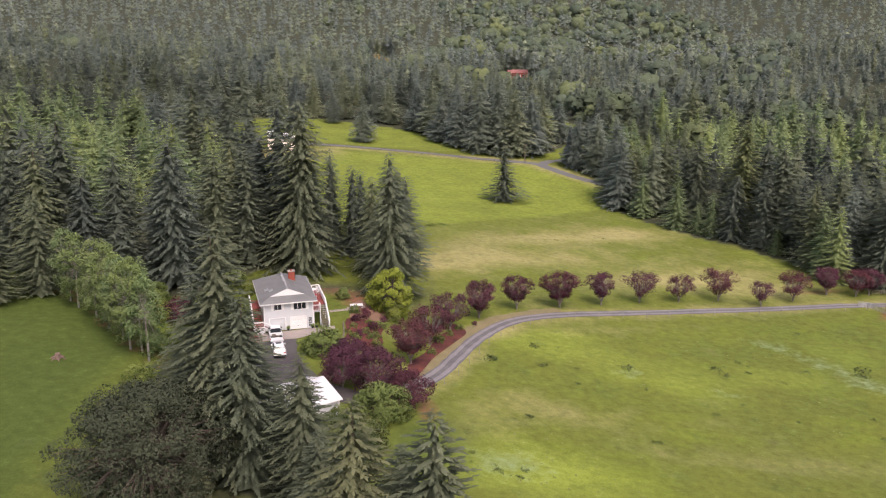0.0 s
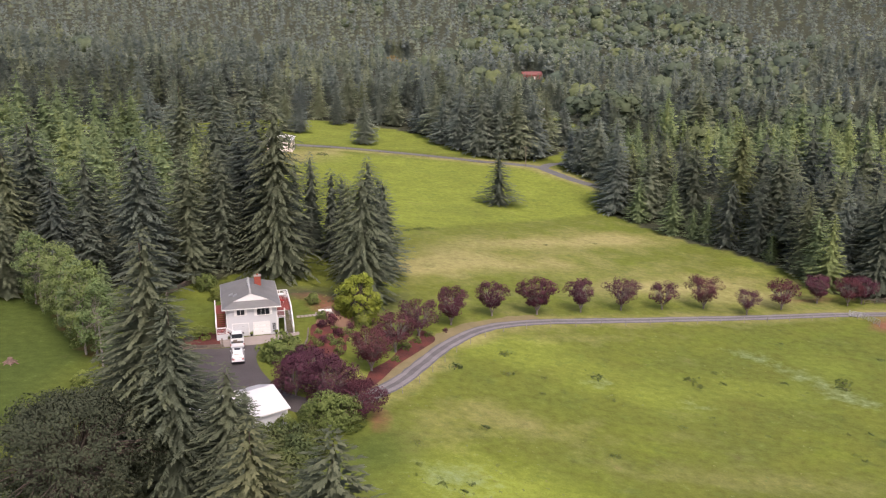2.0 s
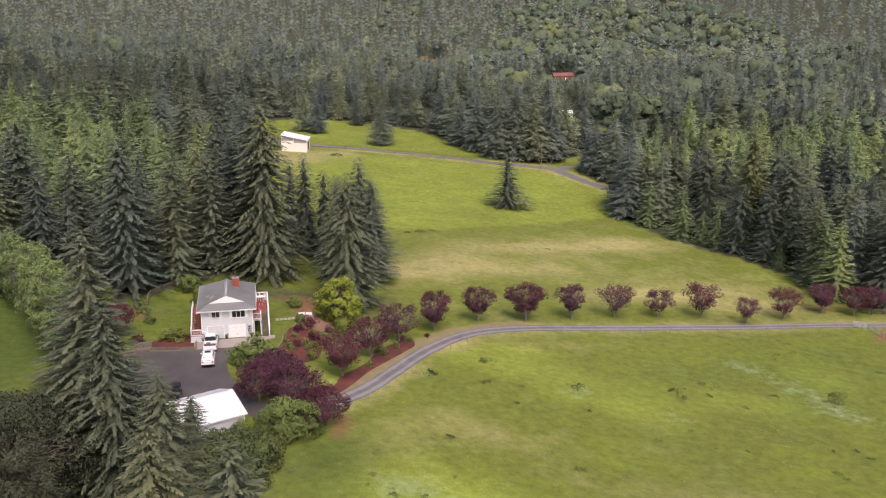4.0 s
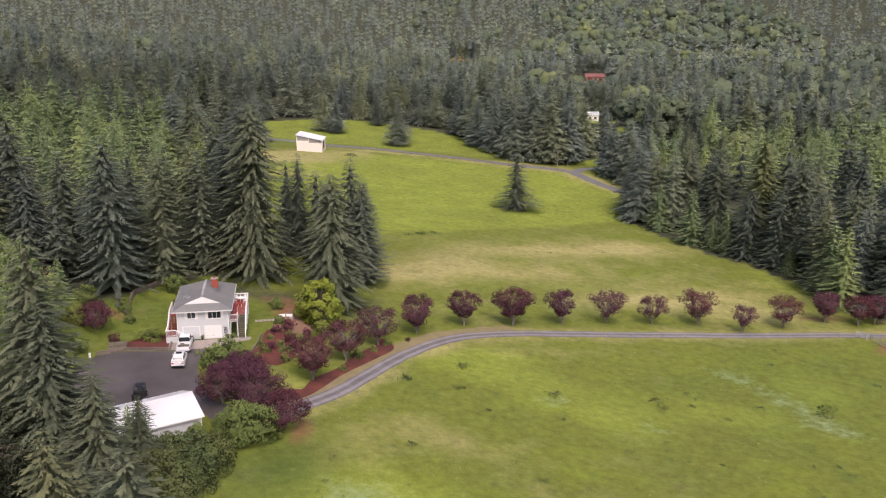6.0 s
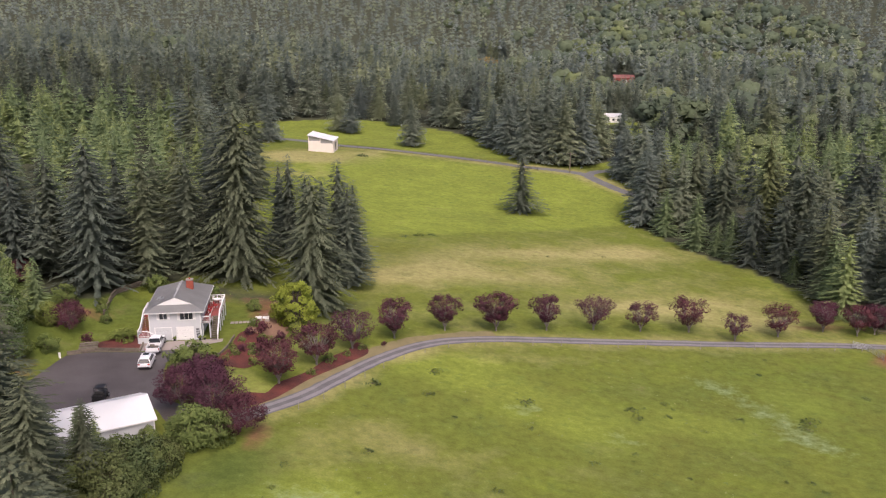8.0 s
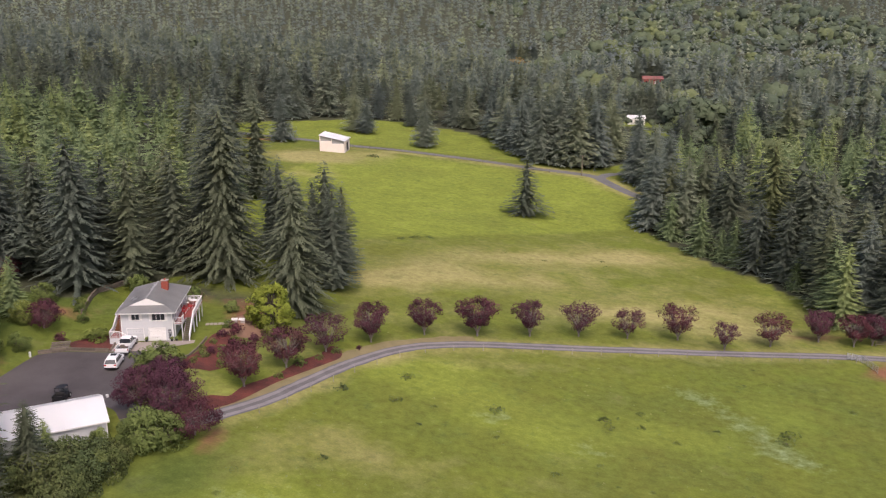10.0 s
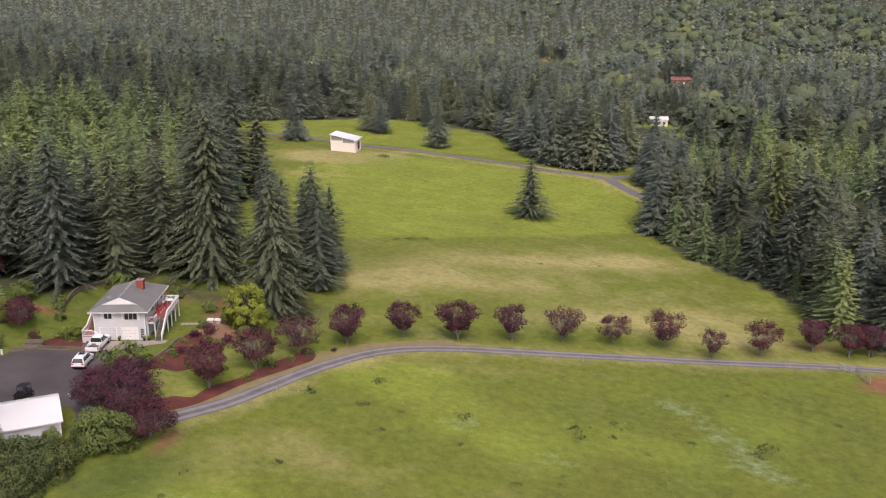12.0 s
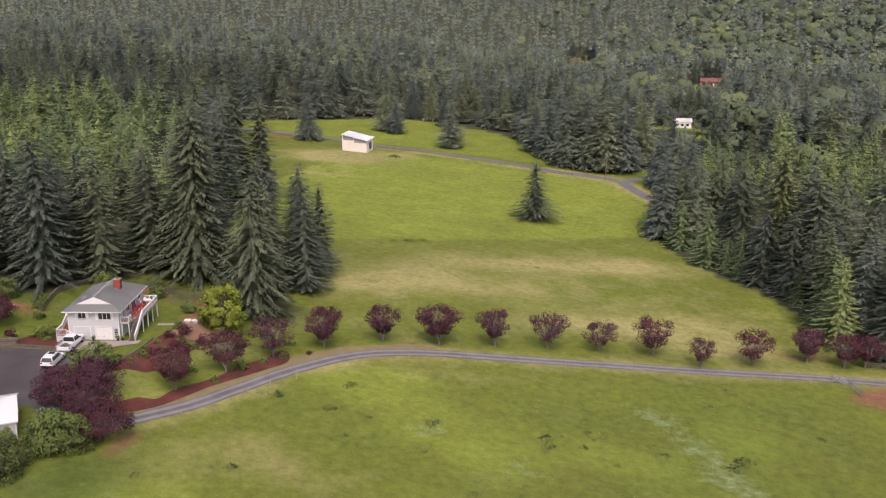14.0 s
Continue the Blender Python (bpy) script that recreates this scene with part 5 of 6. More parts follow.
def wall_with_openings(length, z0, z1, t, openings):
    """A wall along x from 0, thickness t towards y, with rectangular holes (x0, x1, z0, z1)."""
    bm = bmesh.new()
    xs = sorted({0, length, *[o[0] for o in openings], *[o[1] for o in openings]})
    for a, b in zip(xs[:-1], xs[1:]):
        cuts = sorted((o[2], o[3]) for o in openings if o[0] <= a and o[1] >= b)
        z = z0
        for lo, hi in cuts:
            if lo > z:
                box(bm, a, b, 0, t, z, lo)
            z = hi
        if z1 > z:
            box(bm, a, b, 0, t, z, z1)
    bmesh.ops.remove_doubles(bm, verts=bm.verts, dist=0.0005)
    return bm


def window(house, x0, x1, z0, z1, m, panes=2, shutters=True):
    """A window with its frame, panes, sill and shutters, in the plane y = 0 of m."""
    wn_ = part("window", boxes((x0 - .07, x1 + .07, -.05, .1, z1, z1 + .08), (x0 - .07, x0, -.05, .1, z0, z1), (x1, x1 + .07, -.05, .1, z0, z1)), WHITE, house, at=m)
    part("sill", boxes((x0 - .12, x1 + .12, -.1, .1, z0 - .08, z0)), WHITE, wn_)
    w = (x1 - x0) / panes
    for k in range(panes):
        part("pane", boxes((x0 + k * w + .03, x0 + (k + 1) * w - .03, .05, .07, z0 + .02, z1 - .02)), GLASS, wn_)
        if k:
            part("mullion", boxes((x0 + k * w - .03, x0 + k * w + .03, .02, .1, z0, z1)), WHITE, wn_)
    if shutters:
        for a in (x0 - .42, x1 + .1):
            bm = boxes((a, a + .32, -.045, 0, z0 - .05, z1 + .05))
            for q in range(7):
                zz = z0 + (z1 - z0) * (q + .3) / 7
                box(bm, a + .04, a + .28, -.06, -.045, zz, zz + .05)
            part("shutter", bm, WHITE, wn_)


def garage_door(house, x0, x1, z1, mat):
    d = part("garage_door", boxes((x0 - .1, x0, -.03, .1, 0, z1 + .1), (x1, x1 + .1, -.03, .1, 0, z1 + .1), (x0, x1, -.03, .1, z1, z1 + .1)), WHITE, house)
    h = z1 / 4
    for k in range(4):
        bm = boxes((x0 + .01, x1 - .01, .05, .09, k * h + .012, (k + 1) * h - .012))
        for q in range(4):
            w = (x1 - x0) / 4
            box(bm, x0 + q * w + .08, x0 + (q + 1) * w - .08, .035, .05, k * h + .09, (k + 1) * h - .09)
        part("door_panel", bm, mat, d)
    part("handle", boxes(((x0 + x1) / 2 - .1, (x0 + x1) / 2 + .1, .0, .035, .55, .6)), CAR_BLACK, d)


def railing(house, pts, height=0.95, infill=True, label="white wooden railing"):
    """Posts, a broad white top rail, a bottom rail and balusters along a line of points at floor level."""
    rail = part("railing", beam(bmesh.new(), Vector(pts[0]) + Vector((0, 0, height)), Vector(pts[1]) + Vector((0, 0, height)), .17, .1), WHITE, house, label)
    for a, b in zip(pts[1:-1], pts[2:]):
        part("top_rail", beam(bmesh.new(), Vector(a) + Vector((0, 0, height)), Vector(b) + Vector((0, 0, height)), .17, .1), WHITE, rail)
    for a, b in zip(pts[:-1], pts[1:]):
        a, b = Vector(a), Vector(b)
        part("bottom_rail", beam(bmesh.new(), a + Vector((0, 0, .1)), b + Vector((0, 0, .1)), .06, .08), WHITE, rail)
        n = max(1, round((b - a).length / 1.6))
        for k in range(n + 1):
            p = a.lerp(b, k / n)
            part("post", boxes((p.x - .05, p.x + .05, p.y - .05, p.y + .05, p.z - .02, p.z + height)), WHITE, rail)
        if infill:
            bm = bmesh.new()
            q = max(2, int((b - a).length / .16))
            for k in range(1, q):
                p = a.lerp(b, k / q)
                box(bm, p.x - .018, p.x + .018, p.y - .018, p.y + .018, p.z + .1, p.z + height - .04)
            part("balusters", bm, SIDING, rail)


def stairs(house, x0, x1, y_low, y_high, z_low, z_high, mat, n=8, axis="y"):
    bm = bmesh.new()
    for e in (x0, x1):
        p0 = (e, y_low, z_low - .1) if axis == "y" else (y_low, e, z_low - .1)
        p1 = (e, y_high, z_high - .12) if axis == "y" else (y_high, e, z_high - .12)
        beam(bm, p0, p1, .05, .24)
    st = part("stairs", bm, SIDING, house)
    for k in range(n):
        u0, u1 = k / n, (k + 1) / n
        z = z_low + (z_high - z_low) * u1
        a, b = y_low + (y_high - y_low) * u0, y_low + (y_high - y_low) * u1
        lo, hi = min(a, b), max(a, b)
        dims = (x0, x1, lo - .02, hi + .02, z - .05, z) if axis == "y" else (lo - .02, hi + .02, x0, x1, z - .05, z)
        part("tread", boxes(dims), mat, st)


def build_house():
    h = thing("house", "two-storey grey house with hipped shingle roof and red brick chimney", "house", HOUSE)
    W, D, H = 3.85, 11.8, 4.62
    garage = ((0.85, 3.25, 0, 2.08), (4.08, 6.48, 0, 2.08))
    front_holes = [*garage, (1.6, 2.75, 3.45, 4.4), (4.65, 6.55, 3.3, 4.42), (6.85, 7.5, 0.02, 2.0)]
    side_r = [(1.6, 2.5, 2.65, 4.5), (3.4, 4.9, 3.2, 4.4), (5.8, 7.6, 2.65, 4.45), (9, 10.2, 3.3, 4.4), (4, 5.2, 0.9, 1.9), (8, 9.2, 0.9, 1.9)]
    side_l = [(1.2, 2.4, 3.4, 4.4), (4.2, 5.6, 3.4, 4.4), (8, 9.6, 3.3, 4.4), (6.6, 7.5, 2.62, 4.5)]
    part("wall", wall_with_openings(2 * W, 0, H, .2, front_holes), SIDING, h, "grey board siding", pose(-W, 0, 0))
    part("wall", wall_with_openings(D - .4, 0, H, .2, side_r), SIDING, h, "", pose(W, .2, 0, 0, 0, 90))
    part("wall", wall_with_openings(D - .4, 0, H, .2, side_l), SIDING, h, "", pose(-W, D - .2, 0, 0, 0, -90))
    part("wall", wall_with_openings(2 * W, 0, H, .2, []), SIDING, h, "", pose(-W, D - .2, 0))
    part("floor_slab", boxes((-W + .2, W - .2, .2, D - .2, -.1, .02)), CONCRETE, h)
    part("upper_floor", boxes((-W + .2, W - .2, .2, D - .2, 2.3, 2.5)), INSIDE, h)
    part("partition", boxes((-W + .2, W - .2, 3.2, 3.3, .02, 2.3), (-W + .2, W - .2, 3.6, 3.7, 2.5, H)), INSIDE, h)
    for k in range(11):
        z = .42 * (k + 1)
        for x0, x1 in ((-W - .012, -W + .8), (W - .4, W + .012)) if z < 2.2 else ((-W - .012, -W + 1.1), (W - .85, W + .012)):
            part("siding_board", boxes((x0, x1, -.014, 0, z - .015, z + .015)), SIDING, h)
    for x in (-W - .02, W - .1):
        part("corner_board", boxes((x, x + .12, -.02, .02, 0, H)), WHITE, h)
    garage_door(h, -3.0, -.6, 2.08, SIDING)
    garage_door(h, .23, 2.63, 2.08, WHITE)
    window(h, -2.25, -1.1, 3.45, 4.4, pose(0, 0, 0), 2)
    window(h, .8, 2.7, 3.3, 4.42, pose(0, 0, 0), 3)
    dr = part("door", boxes((3.02, 3.63, .04, .09, .02, 1.98)), SIDING, h, "glazed side door")
    for i in range(3):
        for j in range(4):
            part("pane", boxes((3.09 + i * .17, 3.22 + i * .17, .025, .04, .35 + j * .38, .66 + j * .38)), GLASS, dr)
    mr = pose(W, .2, 0, 0, 0, 90)
    for a, b, c, d in side_r:
        window(h, a, b, c, d, mr, 2, False)
    ml = pose(-W, D - .2, 0, 0, 0, -90)
    for a, b, c, d in side_l:
        window(h, a, b, c, d, ml, 2, False)
    # roof: low hipped planes, a small gable at the front
    ex, y0, y1, ze, zr = W + .6, -.6, D + .6, H + .1, H + 1.95
    yf, yb = y0 + 1.5, y1 - 3.0
    gh = .62
    zf = ze + (zr - ze) * .45
    bm = bmesh.new()
    P = {k: bm.verts.new(v) for k, v in dict(fl=(-ex, y0, ze), fr=(ex, y0, ze), br=(ex, y1, ze), bl=(-ex, y1, ze), rf=(0, yf, zr), rb=(0, yb, zr),
                                             gl=(-ex * gh, yf, ze + (zr - ze) * (1 - gh)), gr=(ex * gh, yf, ze + (zr - ze) * (1 - gh))).items()}
    for f in (("fr", "br", "rb", "rf", "gr"), ("bl", "fl", "gl", "rf", "rb"), ("br", "bl", "rb"), ("fl", "fr", "gr", "gl")):
        bm.faces.new([P[k] for k in f])
    bmesh.ops.solidify(bm, geom=bm.faces[:], thickness=.12)
    roof = part("roof", bm, ROOF, h, "grey asphalt shingle roof")
    g = bmesh.new()
    k = .97
    zb = ze + (zr - ze) * (1 - gh) + .03
    tri = [(-ex * gh * k, yf - .012, zb), (ex * gh * k, yf - .012, zb), (0, yf - .012, zr - .05)]
    fr = [g.verts.new(p) for p in tri]
    bk = [g.verts.new((p[0], p[1] + .1, p[2])) for p in tri]
    g.faces.new(fr)
    g.faces.new(bk[::-1])
    for i in range(3):
        g.faces.new((fr[i], bk[i], bk[(i + 1) % 3], fr[(i + 1) % 3]))
    part("gable", g, WHITE, roof, "white board gable")
    for a, b in (((-ex, y0, ze - .1), (ex, y0, ze - .1)), ((ex, y0, ze - .1), (ex, y1, ze - .1)), ((ex, y1, ze - .1), (-ex, y1, ze - .1)), ((-ex, y1, ze - .1), (-ex, y0, ze - .1))):
        part("gutter", beam(bmesh.new(), a, b, .1, .13), WHITE, roof)
    part("soffit", boxes((-ex + .05, ex - .05, y0 + .05, y1 - .05, ze - .1, ze - .06)), WHITE, roof)
    part("ridge_cap", beam(bmesh.new(), (0, yf, zr + .04), (0, yb, zr + .04), .28, .06), ROOF, roof)
    for yy, xx in ((3.4, -2.3), (4.6, -2.9)):
        u = 1 + xx / ex
        part("skylight", soft_box(-.35, .35, -.45, .45, 0, .1, .03), GALV, roof, "pale roof skylight", pose(xx, yy, ze + (zr - ze) * u, 0, -23, 0))
    for yy in (5.2, 6.4, 7.6):
        part("ridge_vent", boxes((-.3, -.12, yy - .2, yy + .2, zr - .1, zr + .12)), GALV, roof)
    ch = part("chimney", boxes((.95, 1.95, 7.0, 7.9, zr - .9, zr + .75)), BRICK, h, "red brick chimney")
    for k in range(9):
        z = zr - .6 + k * .15
        part("brick_course", boxes((.935, 1.965, 6.985, 7.915, z, z + .115)), BRICK, ch)
    part("cap", boxes((.88, 2.02, 6.93, 7.97, zr + .75, zr + .85)), CONCRETE, ch)
    part("flue", rod(bmesh.new(), (1.45, 7.45, zr + .85), (1.45, 7.45, zr + 1.1), .14), BRICK, ch)
    # deck and stairs on the right
    fl = 2.5
    dk = part("deck", boxes((W + .02, 6.35, 3.6, 11.0, fl - .18, fl - .04), (W + .02, 5.15, .7, 3.6, fl - .18, fl - .04)), SIDING, h, "raised deck with red boards")
    for k in range(14):
        x = W + .04 + k * .178
        part("board", boxes((x, x + .165, 3.6 if x > 5.0 else .7, 11.0, fl - .04, fl)), RED_DECK, dk)
    for x, y in ((6.25, 3.7), (6.25, 6.1), (6.25, 8.5), (6.25, 10.9), (5.05, .8), (W + .15, .8)):
        part("deck_post", boxes((x - .08, x + .08, y - .08, y + .08, -.3, fl - .18)), SIDING, dk)
    railing(h, [(W + .05, 11.0, fl), (6.3, 11.0, fl), (6.3, 3.6, fl)], .95)
    railing(h, [(6.3, 3.6, fl), (6.3, -.5, .1)], .95)
    railing(h, [(W + .05, .72, fl), (5.1, .72, fl), (5.1, 1.9, fl)], .95)
    stairs(h, 5.2, 6.2, -.5, 3.6, 0, fl, TIMBER, 12)
    # landing and steps on the left
    part("landing", boxes((-5.5, -W - .02, -.9, 1.3, .0, .95)), SIDING, h, "grey boarded landing with red top")
    part("landing_top", boxes((-5.5, -W - .02, -.9, 1.3, .95, 1.0)), RED_DECK, h)
    stairs(h, -5.4, -4.0, 1.3, 4.6, 1.0, fl, RED_DECK, 8)
    part("side_deck", boxes((-5.5, -W - .02, 4.6, 8.5, fl - .15, fl)), RED_DECK, h)
    for y in (4.8, 8.3):
        part("deck_post", boxes((-5.45, -5.3, y - .08, y + .08, -.3, fl - .15)), SIDING, h)
    railing(h, [(-5.45, 8.4, fl), (-5.45, 4.6, fl), (-5.45, 1.3, 1.0), (-5.45, -.85, 1.0), (-W - .1, -.85, 1.0)], .95)
    stairs(h, -.85, -.05, -2.2, -W - .05, 0, 1.0, RED_DECK, 5, "x")
    railing(h, [(-W - .1, -.85, 1.0), (-2.3, -.85, .1)], .9)
    # bench, table and pots
    for x, y in ((4.6, 5.2), (4.6, 6.4), (5.2, 7.4)):
        c = thing("deck_chair", "red cushioned garden chair on the deck", "chair", HOUSE @ pose(x, y, fl, 0, 0, 90), "deck chairs")
        part("seat", soft_box(-.28, .28, -.28, .28, .36, .46, .03), RED_PLASTIC, c)
        part("backrest", soft_box(-.28, .28, .2, .3, .46, 1.0, .03), RED_PLASTIC, c)
        for sx in (-.24, .24):
            for sy in (-.24, .24):
                part("leg", boxes((sx - .025, sx + .025, sy - .025, sy + .025, 0, .37)), WHITE, c)
    tb = thing("deck_table", "round white garden table on the deck", "table", HOUSE @ pose(5.2, 9.6, fl))
    part("tabletop", rod(bmesh.new(), (0, 0, .7), (0, 0, .74), .6, .6, 20), WHITE, tb)
    for k in range(4):
        a = k * math.pi / 2
        part("leg", rod(bmesh.new(), (.4 * math.cos(a), .4 * math.sin(a), 0), (.3 * math.cos(a), .3 * math.sin(a), .7), .03), WHITE, tb)
    for x, y in ((4.3, 9.2), (5.9, 8.9), (4.6, 10.4), (5.8, 10.4)):
        c = thing("garden_chair", "white plastic garden chair at the deck table", "chair", HOUSE @ pose(x, y, fl, 0, 0, math.degrees(math.atan2(y - 9.6, x - 5.2)) - 90), "white deck chairs")
        part("seat", soft_box(-.22, .22, -.22, .22, .4, .45, .02), WHITE, c)
        part("backrest", soft_box(-.22, .22, .18, .24, .45, .88, .02), WHITE, c)
        for sx in (-.19, .19):
            for sy in (-.19, .19):
                part("leg", boxes((sx - .02, sx + .02, sy - .02, sy + .02, 0, .41)), WHITE, c)
    for x, y in ((-.2, -.25), (3.6, -.3), (4.3, -.2)):
        p = thing("plant_pot", "dark pot with a small plant before the garage", "plant pot", HOUSE @ pose(x, y, 0.03), "pots by the garage")
        part("pot", rod(bmesh.new(), (0, 0, 0), (0, 0, .35), .14, .2, 12), CAR_BLACK, p)
        V, T, tip = leaf_cloud([(0, 0, .5, .25), (.1, .05, .62, .16)], 70, .14, 7)
        part("plant", np_mesh("plant", V, T, tip=tip), SHRUB, p)


build_house()


# ---- vehicles ----
def wheel(parent, x, y, r, w):
    s = 1 if y > 0 else -1
    bm = rod(bmesh.new(), (x, y - w / 2, r), (x, y + w / 2, r), r, r, 20)
    bmesh.ops.bevel(bm, geom=[e for e in bm.edges if len(e.link_faces) == 2 and e.calc_face_angle(0) > 1], offset=.03, segments=2, affect="EDGES")
    t = part("wheel", bm, RUBBER, parent)
    part("rim", rod(bmesh.new(), (x, y + s * w * .35, r), (x, y + s * (w * .5 + .01), r), r * .62, r * .58, 16), RIM, t)


def hull(stations, bevel=0.06):
    """A lofted body: stations of (x, half width, z bottom, z top, half width at top)."""
    bm = bmesh.new()
    rings = [[bm.verts.new((x, s * w, z)) for s, w, z in ((-1, hw, zb), (1, hw, zb), (1, hw, zb + (zt - zb) * .6), (1, ht, zt), (-1, ht, zt), (-1, hw, zb + (zt - zb) * .6))] for x, hw, zb, zt, ht in stations]
    for a, b in zip(rings[:-1], rings[1:]):
        for k in range(6):
            bm.faces.new((a[k], a[(k + 1) % 6], b[(k + 1) % 6], b[k]))
    bm.faces.new(rings[0][::-1])
    bm.faces.new(rings[-1])
    bmesh.ops.recalc_face_normals(bm, faces=bm.faces)
    bmesh.ops.bevel(bm, geom=[e for e in bm.edges if len(e.link_faces) == 2 and e.calc_face_angle(0) > .5], offset=bevel, segments=2, affect="EDGES")
    return bm


def build_pickup(m):
    c = thing("pickup_truck", "white extended-cab pickup truck with an open bed parked by the garage", "pickup truck", m)
    part("body", hull([(-.75, .98, .5, 1.12, .95), (.9, .98, .48, 1.12, .95), (1.2, .98, .48, 1.12, .93), (2.5, .95, .48, 1.08, .86), (2.88, .86, .5, .95, .78)]), CAR_WHITE, c)
    bed = part("bed", boxes((-2.85, -.75, -.98, .98, .5, .68)), CAR_WHITE, c)
    for d in ((-2.85, -.75, -.98, -.9, .68, 1.15), (-2.85, -.75, .9, .98, .68, 1.15), (-.83, -.75, -.9, .9, .68, 1.15)):
        part("bed_side", soft_box(*d, .025), CAR_WHITE, bed)
    part("tailgate", soft_box(-2.92, -2.85, -.9, .9, .62, 1.14, .02), CAR_WHITE, bed)
    part("bed_liner", boxes((-2.84, -.84, -.89, .89, .685, .7)), CAR_BLACK, bed)
    part("cab_glass", hull([(-.72, .9, 1.1, 1.78, .7), (.7, .9, 1.1, 1.8, .7), (1.35, .86, 1.08, 1.14, .8)], .03), GLASS, c)
    part("roof", soft_box(-.68, .66, -.72, .72, 1.76, 1.86, .05), CAR_WHITE, c)
    for s in (-1, 1):
        for x0, x1 in ((-.72, -.64), (.05, .05), (1.3, .66)):
            part("pillar", beam(bmesh.new(), (x0, s * .9, 1.1), (x1, s * .72, 1.8), .09, .07), CAR_WHITE, c)
        part("mirror", soft_box(.95, 1.12, s * 1.0 - .1, s * 1.0 + .1, 1.15, 1.35, .03), CAR_BLACK, c)
        part("tail_light", boxes((-2.94, -2.86, s * .95 - .06, s * .95 + .03, .8, 1.08)), RED_LIGHT, c)
        part("headlight", soft_box(2.72, 2.86, s * .66 - .14, s * .66 + .14, .78, .92, .03), GALV, c)
    part("bumper", soft_box(-3.02, -2.9, -.92, .92, .45, .62, .03), GALV, c)
    part("bumper", soft_box(2.8, 2.98, -.9, .9, .42, .6, .03), GALV, c)
    for x in (-1.85, 1.95):
        for y in (-.86, .86):
            wheel(c, x, y, .39, .26)
    for x, y, s in ((-1.2, .3, .3), (-1.6, -.3, .24)):
        part("cargo", soft_box(x - s, x + s, y - s, y + s, .7, .7 + s, .05), TIMBER, c)


def build_suv(m):
    c = thing("suv", "white compact sport utility car parked on the asphalt yard", "car", m)
    part("body", hull([(-2.28, .86, .42, .98, .82), (-2.0, .92, .36, 1.05, .88), (1.0, .92, .34, 1.03, .88), (1.9, .9, .36, .94, .78), (2.28, .76, .42, .78, .66)], .07), CAR_WHITE, c)
    part("cabin_glass", hull([(-2.15, .84, 1.0, 1.08, .8), (-1.75, .84, 1.0, 1.6, .66), (.35, .84, 1.0, 1.62, .66), (1.15, .84, .98, 1.04, .78)], .04), GLASS, c)
    part("roof", hull([(-1.9, .66, 1.56, 1.63, .6), (-1.2, .7, 1.58, 1.68, .62), (.3, .7, 1.56, 1.67, .62), (.45, .66, 1.54, 1.6, .6)], .03), CAR_WHITE, c)
    part("sunroof", boxes((-.55, .2, -.42, .42, 1.66, 1.69)), GLASS, c)
    for s in (-1, 1):
        for x0, x1 in ((-2.1, -1.75), (-.75, -.75), (1.1, .38)):
            part("pillar", beam(bmesh.new(), (x0, s * .83, 1.02), (x1, s * .67, 1.6), .1, .07), CAR_WHITE, c)
        part("mirror", soft_box(.7, .86, s * .98 - .09, s * .98 + .09, 1.02, 1.16, .03), CAR_WHITE, c)
        part("tail_light", soft_box(-2.31, -2.16, s * .68 - .16, s * .68 + .16, .82, .98, .02), RED_LIGHT, c)
        part("headlight", soft_box(2.0, 2.2, s * .66 - .16, s * .66 + .12, .66, .78, .02), GALV, c)
        part("roof_rail", beam(bmesh.new(), (-1.6, s * .62, 1.7), (.2, s * .62, 1.7), .04, .04), GALV, c)
    part("rear_bumper", soft_box(-2.34, -2.2, -.8, .8, .38, .55, .03), CAR_BLACK, c)
    for x in (-1.36, 1.38):
        for y in (-.8, .8):
            wheel(c, x, y, .35, .23)


def build_buggy(m):
    c = thing("utility_buggy", "black open utility buggy with a roll cage parked on the yard", "utility vehicle", m)
    part("body", hull([(-1.4, .62, .35, .8, .6), (.3, .66, .32, .7, .62), (.9, .66, .34, .88, .58), (1.45, .5, .4, .72, .44)], .05), CAR_BLACK, c)
    part("cargo_box", boxes((-1.45, -.55, -.68, .68, .8, .86), (-1.45, -1.38, -.68, .68, .86, 1.1), (-.62, -.55, -.68, .68, .86, 1.1), (-1.38, -.62, -.68, -.62, .86, 1.1), (-1.38, -.62, .62, .68, .86, 1.1)), CAR_BLACK, c)
    part("seat", soft_box(-.45, .1, -.6, .6, .7, .92, .06), INSIDE, c)
    part("seat_back", soft_box(-.5, -.38, -.6, .6, .9, 1.35, .05), INSIDE, c)
    part("roof", soft_box(-.6, .75, -.66, .66, 1.85, 1.92, .03), CAR_BLACK, c)
    part("windscreen", boxes((.72, .74, -.6, .6, .95, 1.3)), GALV, c)
    for s in (-1, 1):
        for a, b in (((.95, s * .6, .85), (.7, s * .62, 1.87)), ((-.55, s * .62, .85), (-.55, s * .62, 1.87)), ((-.55, s * .62, 1.4), (.8, s * .62, 1.4))):
            part("cage_bar", rod(bmesh.new(), a, b, .03), CAR_BLACK, c)
        for x in (-.95, 1.0):
            wheel(c, x, s * .62, .32, .26)


build_pickup(pose(-25.75, 138.1, PAD + .09, 0, 0, 104))
build_suv(pose(-24.25, 132.0, PAD + .055, 0, 0, 105))
build_buggy(pose(-24.9, 119.9, PAD + .055, 0, 0, 100))


